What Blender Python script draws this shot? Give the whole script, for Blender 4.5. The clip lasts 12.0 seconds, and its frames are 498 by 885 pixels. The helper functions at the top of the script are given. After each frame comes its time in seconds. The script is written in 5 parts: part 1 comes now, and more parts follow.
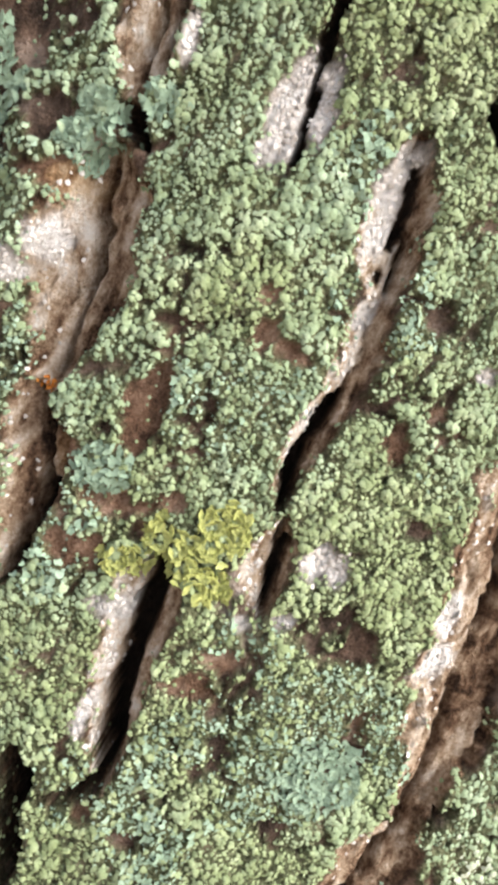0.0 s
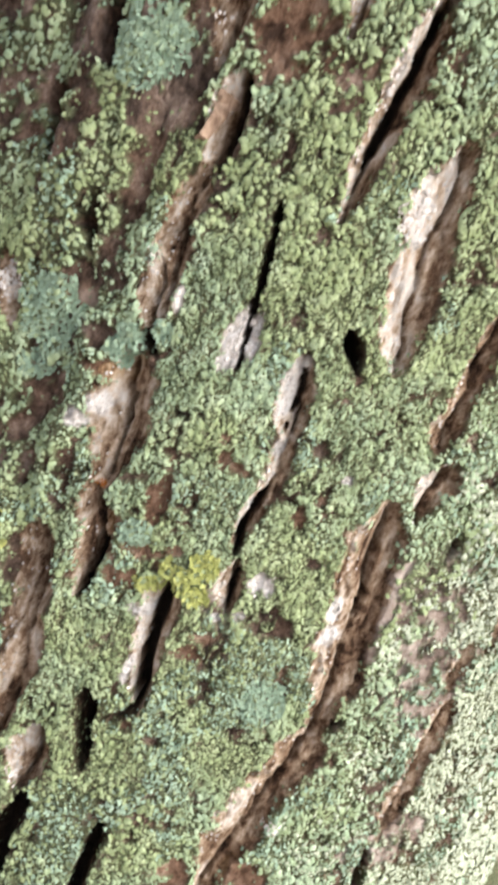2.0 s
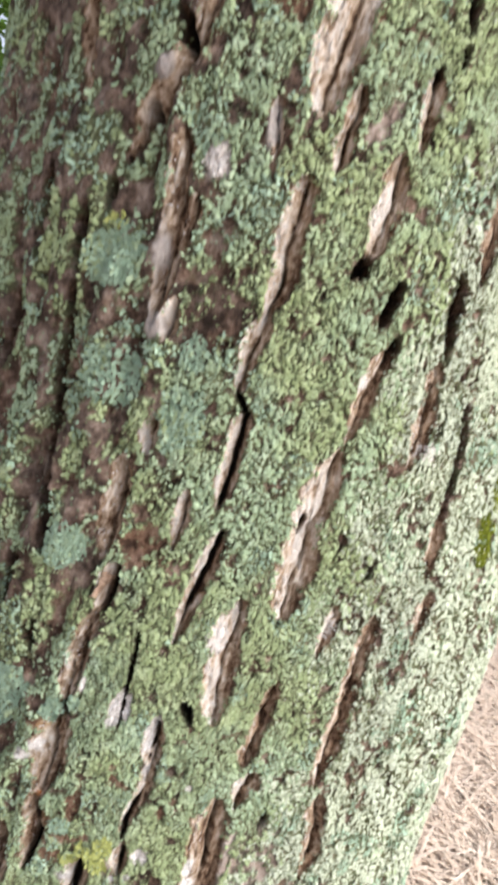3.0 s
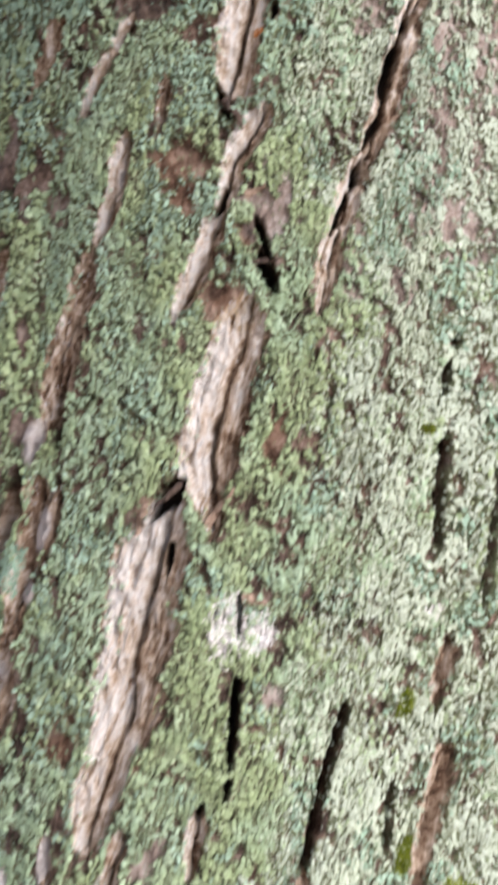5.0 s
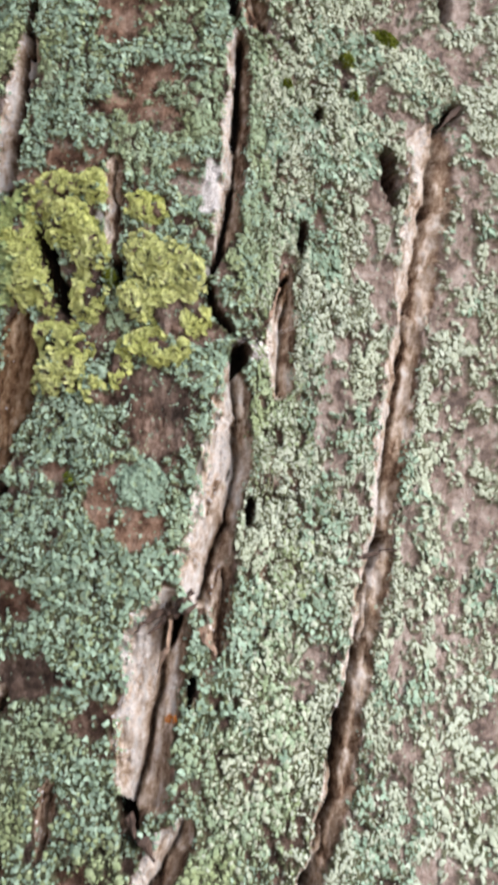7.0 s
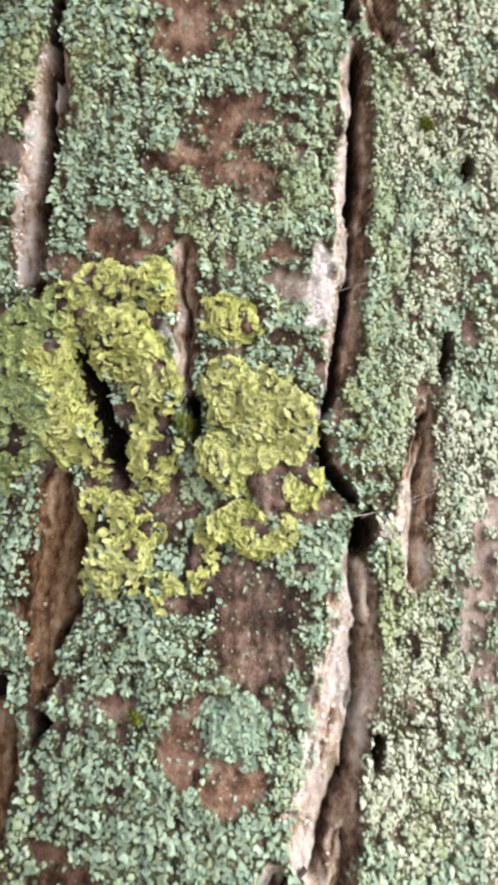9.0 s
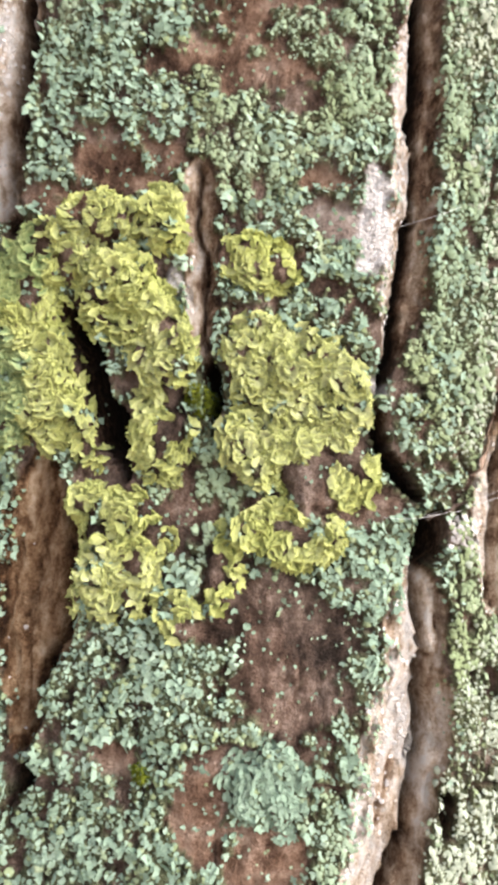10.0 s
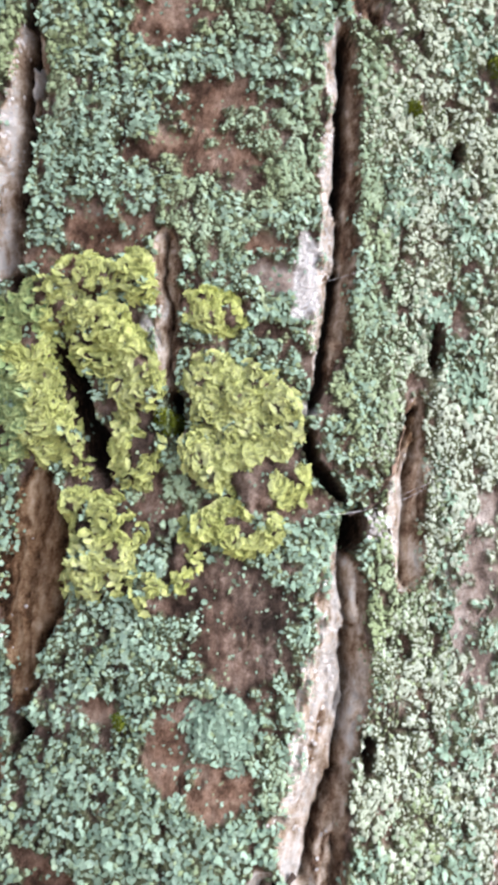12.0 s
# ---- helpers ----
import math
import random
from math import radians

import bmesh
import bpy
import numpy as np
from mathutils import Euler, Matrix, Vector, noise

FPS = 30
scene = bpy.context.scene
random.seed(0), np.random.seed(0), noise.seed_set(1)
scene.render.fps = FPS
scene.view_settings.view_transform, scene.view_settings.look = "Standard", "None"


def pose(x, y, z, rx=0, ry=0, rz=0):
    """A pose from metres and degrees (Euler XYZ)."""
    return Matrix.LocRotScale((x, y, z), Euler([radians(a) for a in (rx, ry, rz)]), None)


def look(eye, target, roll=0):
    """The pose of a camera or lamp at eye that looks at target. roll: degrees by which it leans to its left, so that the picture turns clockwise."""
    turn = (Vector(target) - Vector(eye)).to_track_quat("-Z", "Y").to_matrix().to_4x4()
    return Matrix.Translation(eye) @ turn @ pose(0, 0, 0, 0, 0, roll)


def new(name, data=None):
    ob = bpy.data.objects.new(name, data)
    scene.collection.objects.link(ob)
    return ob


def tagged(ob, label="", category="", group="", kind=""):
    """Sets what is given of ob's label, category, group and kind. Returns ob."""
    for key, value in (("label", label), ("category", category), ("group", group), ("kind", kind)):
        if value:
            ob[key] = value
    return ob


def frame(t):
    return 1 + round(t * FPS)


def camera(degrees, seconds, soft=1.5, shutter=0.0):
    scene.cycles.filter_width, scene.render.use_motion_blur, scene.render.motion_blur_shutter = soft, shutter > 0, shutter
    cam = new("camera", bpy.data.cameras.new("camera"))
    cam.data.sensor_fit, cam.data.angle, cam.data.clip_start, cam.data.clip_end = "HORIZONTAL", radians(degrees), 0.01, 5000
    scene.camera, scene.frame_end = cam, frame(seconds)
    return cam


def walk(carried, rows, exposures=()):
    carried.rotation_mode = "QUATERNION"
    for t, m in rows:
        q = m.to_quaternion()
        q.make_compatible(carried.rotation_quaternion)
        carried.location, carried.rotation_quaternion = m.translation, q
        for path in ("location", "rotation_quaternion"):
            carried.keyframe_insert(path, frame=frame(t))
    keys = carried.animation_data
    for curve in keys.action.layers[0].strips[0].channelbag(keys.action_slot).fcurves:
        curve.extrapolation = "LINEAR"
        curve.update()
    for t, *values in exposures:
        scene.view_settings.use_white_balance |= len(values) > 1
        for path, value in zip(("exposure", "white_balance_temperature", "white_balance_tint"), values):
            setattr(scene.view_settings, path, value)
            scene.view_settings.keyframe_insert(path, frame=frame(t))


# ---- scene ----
cam = camera(40.0, 12.0, soft=4.3, shutter=0.25)
PATH = [
    (0, (0.00000, 0.00000, 0.45000), (0.01276, 0.29155, 0.38047), 16.74),
    (0.5, (0.00075, -0.00220, 0.45666), (0.01315, 0.28963, 0.38823), 16.60),
    (1, (-0.00090, -0.02279, 0.46401), (0.01110, 0.26783, 0.39054), 16.75),
    (1.5, (-0.00882, -0.11679, 0.51014), (0.00415, 0.17001, 0.42310), 16.51),
    (2, (-0.00462, -0.11780, 0.52939), (0.01208, 0.17019, 0.44703), 15.91),
    (2.5, (-0.00106, -0.20748, 0.63798), (0.02005, 0.08393, 0.56988), 14.59),
    (2.7, (0.00480, -0.24562, 0.69583), (0.02553, 0.04807, 0.63823), 14.06),
    (4.3, (0.07879, -0.32847, 0.94563), (0.07200, -0.02863, 0.93885), 13.16),
    (4.5, (0.08960, -0.31739, 0.99185), (0.08119, -0.01754, 0.98721), 12.36),
    (5, (0.15636, -0.25778, 1.19194), (0.11109, 0.03878, 1.19084), 10.93),
    (5.5, (0.18221, -0.18611, 1.29960), (0.13151, 0.10918, 1.31493), 11.44),
    (6, (0.17434, -0.17549, 1.40302), (0.12257, 0.11761, 1.44055), 10.73),
    (6.5, (0.11313, -0.17273, 1.47183), (0.08975, 0.12284, 1.51757), 9.13),
    (7, (0.08845, -0.18350, 1.52711), (0.06927, 0.11124, 1.57969), 8.17),
    (7.5, (0.07768, -0.20706, 1.57638), (0.05108, 0.08790, 1.62426), 7.45),
    (7.7, (0.06419, -0.22592, 1.57659), (0.04368, 0.06864, 1.62963), 8.28),
    (9.3, (0.00962, -0.07720, 1.65904), (-0.00366, 0.22230, 1.67027), 8.37),
    (9.5, (0.00583, -0.06875, 1.65745), (-0.00765, 0.23076, 1.66792), 8.53),
    (10, (0.00594, -0.04281, 1.65498), (-0.01033, 0.25670, 1.66076), 8.31),
    (10.5, (-0.00134, -0.02585, 1.65038), (-0.01898, 0.27361, 1.65377), 8.34),
    (11, (0.00115, -0.07013, 1.64682), (-0.01377, 0.22937, 1.65547), 8.15),
    (11.5, (0.00706, -0.08948, 1.64354), (-0.00765, 0.21000, 1.65331), 8.03),
    (12, (0.02214, -0.09384, 1.65427), (0.00833, 0.20554, 1.66762), 7.89),
]
EXPOSURES = [(0.0, 0.98, 6780, 13), (2.5, 0.93, 6610, 14), (4.5, 0.65, 6290, 18), (5.3, 0.69, 6230, 18), (6.0, 0.55, 6160, 18), (7.5, 0.62, 6380, 17), (9.3, 0.89, 6580, 17), (10.5, 0.93, 6610, 16), (11.0, 0.91, 6330, 17), (11.5, 0.89, 6110, 16), (12.0, 0.85, 5960, 17)]
walk(cam, [(t, look(eye, target, roll)) for t, eye, target, roll in PATH], EXPOSURES)

# ---- light: an overcast summer sky, brightest from the open side of the tree ----
world = bpy.data.worlds.new("sky")
scene.world = world
world.use_nodes = True
sky = world.node_tree.nodes.new("ShaderNodeTexSky")
sky.sky_type, sky.sun_disc = "NISHITA", False
sky.sun_elevation, sky.sun_rotation = radians(42), radians(113)
sky.air_density, sky.dust_density, sky.ozone_density = 1.0, 2.2, 1.0
haze = world.node_tree.nodes.new("ShaderNodeHueSaturation")
haze.inputs["Saturation"].default_value = 0.5
world.node_tree.links.new(sky.outputs[0], haze.inputs["Color"])
world.node_tree.links.new(haze.outputs[0], world.node_tree.nodes["Background"].inputs[0])
world.node_tree.nodes["Background"].inputs[1].default_value = 0.138
sun_data = bpy.data.lights.new("sun", "SUN")
sun_data.energy, sun_data.angle, sun_data.color = 2.95, radians(38), (1.0, 0.965, 0.905)
sun = new("sun", sun_data)
sun.matrix_world = look((2.7, -1.15, 2.5), (0, 0.2, 0.45))

# ---- materials ----


class Nodes:
    """A small shorthand for building a material's node tree."""

    def __init__(self, name):
        self.mat = bpy.data.materials.new(name)
        self.mat.use_nodes = True
        self.tree = self.mat.node_tree
        self.bsdf = self.tree.nodes["Principled BSDF"]

    def add(self, kind, **settings):
        node = self.tree.nodes.new(kind)
        for key, value in settings.items():
            node.inputs[key].default_value = value
        return node

    def link(self, a, b):
        self.tree.links.new(a, b)

    def place(self, scale=(1, 1, 1)):
        tex = self.tree.nodes.new("ShaderNodeTexCoord")
        m = self.add("ShaderNodeMapping", Scale=scale)
        self.link(tex.outputs["Object"], m.inputs[0])
        return m.outputs[0]

    def noise(self, scale, detail=4.0, rough=0.6, stretch=(1, 1, 1)):
        n = self.add("ShaderNodeTexNoise", Scale=scale, Detail=detail, Roughness=rough)
        self.link(self.place(stretch), n.inputs["Vector"])
        return n.outputs["Fac"]

    def attr(self, name):
        n = self.tree.nodes.new("ShaderNodeAttribute")
        n.attribute_name = name
        return n.outputs["Fac"]

    def ramp(self, fac, *stops):
        n = self.tree.nodes.new("ShaderNodeValToRGB")
        el = n.color_ramp.elements
        while len(el) < len(stops):
            el.new(0.5)
        for e, (pos, col) in zip(el, stops):
            e.position, e.color = pos, (*col, 1)
        self.link(fac, n.inputs[0])
        return n.outputs[0]

    def mix(self, fac, a, b):
        n = self.tree.nodes.new("ShaderNodeMix")
        n.data_type = "RGBA"
        for value, socket in ((fac, n.inputs[0]), (a, n.inputs[6]), (b, n.inputs[7])):
            if isinstance(value, (float, tuple)):
                socket.default_value = value if isinstance(value, float) else (*value, 1)
            else:
                self.link(value, socket)
        return n.outputs[2]

    def math(self, op, a, b=0.5):
        n = self.tree.nodes.new("ShaderNodeMath")
        n.operation = op
        for value, socket in zip((a, b), n.inputs):
            if isinstance(value, (float, int)):
                socket.default_value = value
            else:
                self.link(value, socket)
        return n.outputs[0]

    def finish(self, colour, rough=0.85, bump=None, strength=0.4, distance=0.001, gloss=0.25):
        if isinstance(colour, tuple):
            self.bsdf.inputs["Base Color"].default_value = (*colour, 1)
        else:
            self.link(colour, self.bsdf.inputs["Base Color"])
        self.bsdf.inputs["Roughness"].default_value = rough
        self.bsdf.inputs["Specular IOR Level"].default_value = gloss
        if bump is not None:
            b = self.add("ShaderNodeBump", Strength=strength, Distance=distance)
            self.link(bump, b.inputs["Height"])
            self.link(b.outputs[0], self.bsdf.inputs["Normal"])
        return self.mat


def bark_material():
    n = Nodes("bark")
    grain = n.noise(260, 6, 0.7, (1, 1, 0.7))
    fibre = n.math("ADD", n.math("MULTIPLY", n.noise(380, 5, 0.72, (1, 1, 0.3)), 0.5), n.math("MULTIPLY", n.noise(150, 6, 0.75, (1, 1, 0.75)), 0.5))
    fine = n.noise(1500, 3, 0.6)
    mottle = n.math("ADD", n.math("ADD", n.math("MULTIPLY", grain, 0.42), n.math("MULTIPLY", fine, 0.26)), n.math("MULTIPLY", n.noise(110, 6, 0.75), 0.38))
    cloud = n.noise(60, 5, 0.65)
    blotch = n.math("ADD", n.math("MULTIPLY", mottle, 0.5), n.math("MULTIPLY", cloud, 0.55))
    brown = n.ramp(blotch, (0.45, (0.03, 0.02, 0.015)), (0.52, (0.105, 0.067, 0.049)), (0.575, (0.205, 0.135, 0.10)), (0.65, (0.42, 0.315, 0.255)))
    rust = n.ramp(blotch, (0.45, (0.055, 0.03, 0.02)), (0.515, (0.19, 0.112, 0.073)), (0.57, (0.315, 0.2, 0.14)), (0.66, (0.50, 0.365, 0.275)))
    pink = n.ramp(blotch, (0.45, (0.13, 0.10, 0.085)), (0.54, (0.37, 0.29, 0.245)), (0.65, (0.63, 0.56, 0.505)))
    under = n.ramp(n.math("ADD", n.math("MULTIPLY", n.noise(800, 3, 0.6), 0.6), n.math("MULTIPLY", n.noise(75, 3, 0.6), 0.4)), (0.3, (0.07, 0.085, 0.042)), (0.52, (0.17, 0.205, 0.108)), (0.72, (0.33, 0.38, 0.23)))
    weathered = n.ramp(n.noise(34, 4, 0.6), (0.46, (0, 0, 0)), (0.56, (1, 1, 1)))
    brown = n.mix(n.math("MULTIPLY", weathered, 0.35), brown, n.ramp(blotch, (0.45, (0.03, 0.026, 0.022)), (0.55, (0.14, 0.115, 0.098)), (0.65, (0.36, 0.31, 0.27))))
    rust = n.mix(n.math("MULTIPLY", weathered, 0.35), rust, brown)
    col = n.mix(n.attr("rust"), brown, rust)
    col = n.mix(n.attr("pink"), col, pink)
    col = n.mix(n.math("MULTIPLY", n.attr("cover"), 0.85), col, under)
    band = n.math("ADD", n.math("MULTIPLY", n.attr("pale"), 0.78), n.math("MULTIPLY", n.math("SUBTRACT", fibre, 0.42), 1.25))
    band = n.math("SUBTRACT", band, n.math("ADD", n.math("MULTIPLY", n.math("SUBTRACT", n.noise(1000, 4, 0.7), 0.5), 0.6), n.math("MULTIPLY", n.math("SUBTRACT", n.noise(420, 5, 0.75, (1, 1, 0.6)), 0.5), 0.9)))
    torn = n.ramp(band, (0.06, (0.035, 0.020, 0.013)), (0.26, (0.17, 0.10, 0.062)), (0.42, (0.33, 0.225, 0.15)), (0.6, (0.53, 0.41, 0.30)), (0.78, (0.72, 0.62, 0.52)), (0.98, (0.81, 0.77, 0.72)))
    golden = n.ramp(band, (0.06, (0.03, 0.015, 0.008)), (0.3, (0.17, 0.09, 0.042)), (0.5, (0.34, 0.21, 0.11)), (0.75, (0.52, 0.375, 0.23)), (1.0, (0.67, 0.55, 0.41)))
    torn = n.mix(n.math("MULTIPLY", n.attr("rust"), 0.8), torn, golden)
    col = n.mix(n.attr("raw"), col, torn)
    col = n.mix(n.attr("white"), col, n.ramp(n.noise(500, 5, 0.7), (0.31, (0.36, 0.31, 0.27)), (0.41, (0.7, 0.67, 0.64)), (0.52, (0.87, 0.86, 0.85))))
    # slots and seams: dark old bark, painted near-black for the shade inside
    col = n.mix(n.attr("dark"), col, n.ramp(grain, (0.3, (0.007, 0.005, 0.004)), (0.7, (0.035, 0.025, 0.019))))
    crumb = n.noise(420, 5, 0.75)
    bead = n.add("ShaderNodeTexVoronoi", Scale=820.0)
    bead.feature = "SMOOTH_F1"
    n.link(n.place(), bead.inputs["Vector"])
    beads = n.math("MULTIPLY", n.math("SUBTRACT", 1.0, bead.outputs["Distance"]), n.math("MULTIPLY", n.attr("cover"), 1.6))
    relief = n.math("ADD", beads, n.math("MULTIPLY", grain, 0.6))
    relief = n.math("ADD", n.math("ADD", relief, n.math("MULTIPLY", fibre, 0.7)), n.math("ADD", n.math("MULTIPLY", crumb, 0.6), n.math("MULTIPLY", fine, 0.8)))
    return n.finish(col, 0.88, relief, 1.0, 0.003, 0.12)


def lichen_material(name, dark, mid, light, region=None, region_light=None, rough=0.88, tip=None):
    """Thallus colour varies from lobe to lobe and drifts between two shades over the trunk."""
    n = Nodes(name)
    island = n.tree.nodes.new("ShaderNodeNewGeometry").outputs["Random Per Island"]
    speck = n.noise(1600, 3, 0.7)
    patch = n.noise(85, 4, 0.65)
    value = n.math("ADD", n.math("ADD", n.math("MULTIPLY", island, 0.13), n.math("MULTIPLY", speck, 0.36)), n.math("MULTIPLY", patch, 0.7))
    col = n.ramp(value, (0.33, dark), (0.58, mid), (0.84, light))
    if region:
        drift = n.ramp(n.noise(14, 3, 0.55), (0.44, (0, 0, 0)), (0.58, (1, 1, 1)))
        col = n.mix(drift, col, n.ramp(value, (0.33, dark), (0.58, region), (0.84, region_light)))
    if tip:
        col = n.mix(n.math("MULTIPLY", n.math("POWER", n.attr("tip"), 3.0), 0.55), col, tip)
    return n.finish(col, rough, speck, 0.5, 0.0006, 0.12)


def plain_material(name, dark, light, scale, stretch=(1, 1, 1), rough=0.85, strength=0.5, distance=0.002):
    n = Nodes(name)
    fac = n.noise(scale, 5, 0.65, stretch)
    return n.finish(n.ramp(fac, (0.3, dark), (0.7, light)), rough, fac, strength, distance)


BARK = bark_material()
GREEN = lichen_material("grey_green_thallus", (0.145, 0.185, 0.085), (0.265, 0.335, 0.175), (0.43, 0.51, 0.325), (0.27, 0.365, 0.235), (0.43, 0.53, 0.39))
MINT = lichen_material("mint_thallus", (0.215, 0.255, 0.18), (0.39, 0.445, 0.345), (0.49, 0.55, 0.45), (0.41, 0.47, 0.35), (0.52, 0.57, 0.45))
TEAL = lichen_material("blue_green_thallus", (0.115, 0.175, 0.12), (0.262, 0.375, 0.272), (0.42, 0.55, 0.43))
YELLOW = lichen_material("yellow_thallus", (0.11, 0.11, 0.035), (0.31, 0.35, 0.10), (0.57, 0.60, 0.26), (0.28, 0.31, 0.14), (0.50, 0.52, 0.28), tip=(0.68, 0.74, 0.23))
LIME = lichen_material("lime_thallus", (0.07, 0.10, 0.03), (0.19, 0.27, 0.10), (0.38, 0.46, 0.19), (0.15, 0.23, 0.11), (0.30, 0.38, 0.2), tip=(0.55, 0.60, 0.24))
WHITE = lichen_material("white_crust", (0.22, 0.19, 0.165), (0.60, 0.575, 0.55), (0.83, 0.82, 0.80))
ORANGE = lichen_material("orange_thallus", (0.30, 0.09, 0.02), (0.55, 0.20, 0.04), (0.7, 0.33, 0.08))
MOSS = lichen_material("moss_green", (0.05, 0.07, 0.008), (0.12, 0.15, 0.015), (0.25, 0.28, 0.04))
SPLINTER = plain_material("dark_splinter", (0.02, 0.014, 0.011), (0.13, 0.09, 0.07), 350, (1, 1, 0.2))
FLAKE = plain_material("bark_flake", (0.10, 0.06, 0.04), (0.42, 0.31, 0.23), 300, (1, 1, 0.3))

# ---- the trunk's form: s runs round the bark to the right, z up; both in millimetres where features are placed ----
LIFT, RADIUS = 0.45, 0.30
SWELL = ((1.26, 0.56, -1.87, -0.88, -0.33, 4.47), (-2.67, 2.55, 1.26, 0.41, 0.57, -2.75), (-0.6, -0.3, 3.35, -0.3, 3.76, -7.08))


def ease(x):
    x = np.clip(x, 0, 1)
    return x * x * (3 - 2 * x)


def trunk_point(s, z, h=0.0):
    """World places on the bark for arrays of s and z in metres, h metres proud of it."""
    c = np.clip(z, -0.2, 1.42)
    cx = 0.0316 + 0.0865 * c - 0.1 * c * c
    cy = 0.4863 - 0.0383 * c - 0.0081 * c * c + 0.0324 * c**3
    r = 0.3172 - 0.0824 * c + 0.0701 * c * c
    th = s / RADIUS
    v, k = (np.clip(z, -0.15, 1.42) - 0.62) / 0.78, np.clip(th, -0.5, 0.75) / 0.5
    for i, row in enumerate(SWELL):
        for j, amount in enumerate(row):
            r = r + 0.001 * amount * k**i * np.cos(j * np.pi * (v + 1) / 2)
    r = r + 0.048 * ease((s - 0.19) / 0.17) * ease((z - 0.15) / 0.28)
    r = r + h + 0.05 * np.clip((-0.34 - z) / 0.11, 0, 1) ** 2
    r = r * np.sqrt(np.clip(1 - (np.clip(z - 2.9, 0, 0.1) / 0.1) ** 2, 0, 1))
    return np.stack([cx + r * np.sin(th), cy - r * np.cos(th), z + LIFT], -1)


TABLE = np.random.RandomState(7).rand(64, 256, 256)


def grain(x, y, seed=0):
    """Smooth value noise in -1..1."""
    t = TABLE[seed % 64]
    xi, yi = np.floor(x).astype(int), np.floor(y).astype(int)
    fx, fy = x - xi, y - yi
    fx, fy = fx * fx * (3 - 2 * fx), fy * fy * (3 - 2 * fy)
    a, b, c, d = (t[(xi + i) % 256, (yi + j) % 256] for i, j in ((0, 0), (1, 0), (0, 1), (1, 1)))
    return 2 * ((a * (1 - fx) + b * fx) * (1 - fy) + (c * (1 - fx) + d * fx) * fy) - 1


def rough(x, y, seed=0, octaves=3):
    return sum(grain(x * 2**o, y * 2**o, seed + o) * 0.5**o for o in range(octaves)) / 1.6


def cells(x, y, seed=0):
    """Cellular noise: distance to the nearest and second nearest scattered seed, and the nearest one's own random value."""
    t = TABLE[seed % 64]
    xi, yi = np.floor(x).astype(int), np.floor(y).astype(int)
    first, second, own = np.full(x.shape, 9.0), np.full(x.shape, 9.0), np.zeros(x.shape)
    for i in (-1, 0, 1):
        for j in (-1, 0, 1):
            a, c = (xi + i) % 256, (yi + j) % 256
            d = np.hypot(xi + i + 0.12 + 0.76 * t[a, c] - x, yi + j + 0.12 + 0.76 * t[c, (a + 91) % 256] - y)
            near = d < first
            second = np.where(near, first, np.minimum(second, d))
            own = np.where(near, t[(a + 37) % 256, (c + 53) % 256], own)
            first = np.where(near, d, first)
    return first, second, own


def steps(*stretches):
    """Grid lines from stretches of (start, end, spacing)."""
    return np.concatenate([np.arange(a, b - 1e-9, d) for a, b, d in stretches])


S = steps((-942, -420, 45), (-420, -240, 6), (-240, -110, 2.1), (-110, 170, 0.95), (170, 330, 2.2), (330, 430, 3), (430, 490, 10), (490, 942, 42))
Z = steps((-450, -345, 10), (-345, 180, 1.7), (180, 800, 2.5), (800, 1480, 1.7), (1480, 1590, 3.0), (1590, 1700, 10), (1700, 2900, 100), (2900, 2990, 10), (2990, 3001, 2))
SG, ZG = np.meshgrid(S, Z, indexing="ij")
WS, WZ = SG + 3.0 * rough(SG / 14, ZG / 22, 3), ZG + 4.0 * rough(SG / 18, ZG / 18, 9)
HEIGHT = 1.6 * rough(SG / 38, ZG / 75, 1) + 0.8 * rough(SG / 9, ZG / 16, 5) + 0.35 * rough(SG / 2.6, ZG / 5, 12)
LABEL, NAKED = np.zeros(SG.shape, dtype=int), np.zeros_like(SG)
DEPTH, PALE, RAW = np.zeros_like(SG), np.zeros_like(SG), np.zeros_like(SG)
DUST, CRACK_SHADE, RUST, PINK, CRUST, BALD = np.zeros_like(SG), np.zeros_like(SG), np.zeros_like(SG), np.zeros_like(SG), np.zeros_like(SG), np.zeros_like(SG)
count = 0


def window(s0, s1, z0, z1):
    a, b = np.searchsorted(S, (s0, s1))
    c, d = np.searchsorted(Z, (z0, z1))
    return slice(a, b), slice(c, d)


# tone of the torn face from its left lip to its right lip: lip, face, edge of the face, seam, far face, far lip; the
# darker seam and far face hold shade as well as brown bark
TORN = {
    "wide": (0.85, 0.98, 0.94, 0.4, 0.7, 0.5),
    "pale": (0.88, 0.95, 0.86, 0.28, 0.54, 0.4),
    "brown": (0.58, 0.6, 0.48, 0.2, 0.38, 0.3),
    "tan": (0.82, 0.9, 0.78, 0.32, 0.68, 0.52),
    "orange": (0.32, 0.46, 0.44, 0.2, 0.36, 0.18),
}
TORN_DEPTH = {"pale": 0.4, "wide": 0.28, "brown": 0.32, "tan": 0.28, "orange": 0.3}
TORN_SEAM = {"pale": 0.15, "wide": 0.2, "brown": 0.25, "tan": 0.1, "orange": 0.45}
TORN_DUST = {"pale": 0.7, "wide": 0.4, "brown": 0.25, "tan": 0.3, "orange": 0.05}


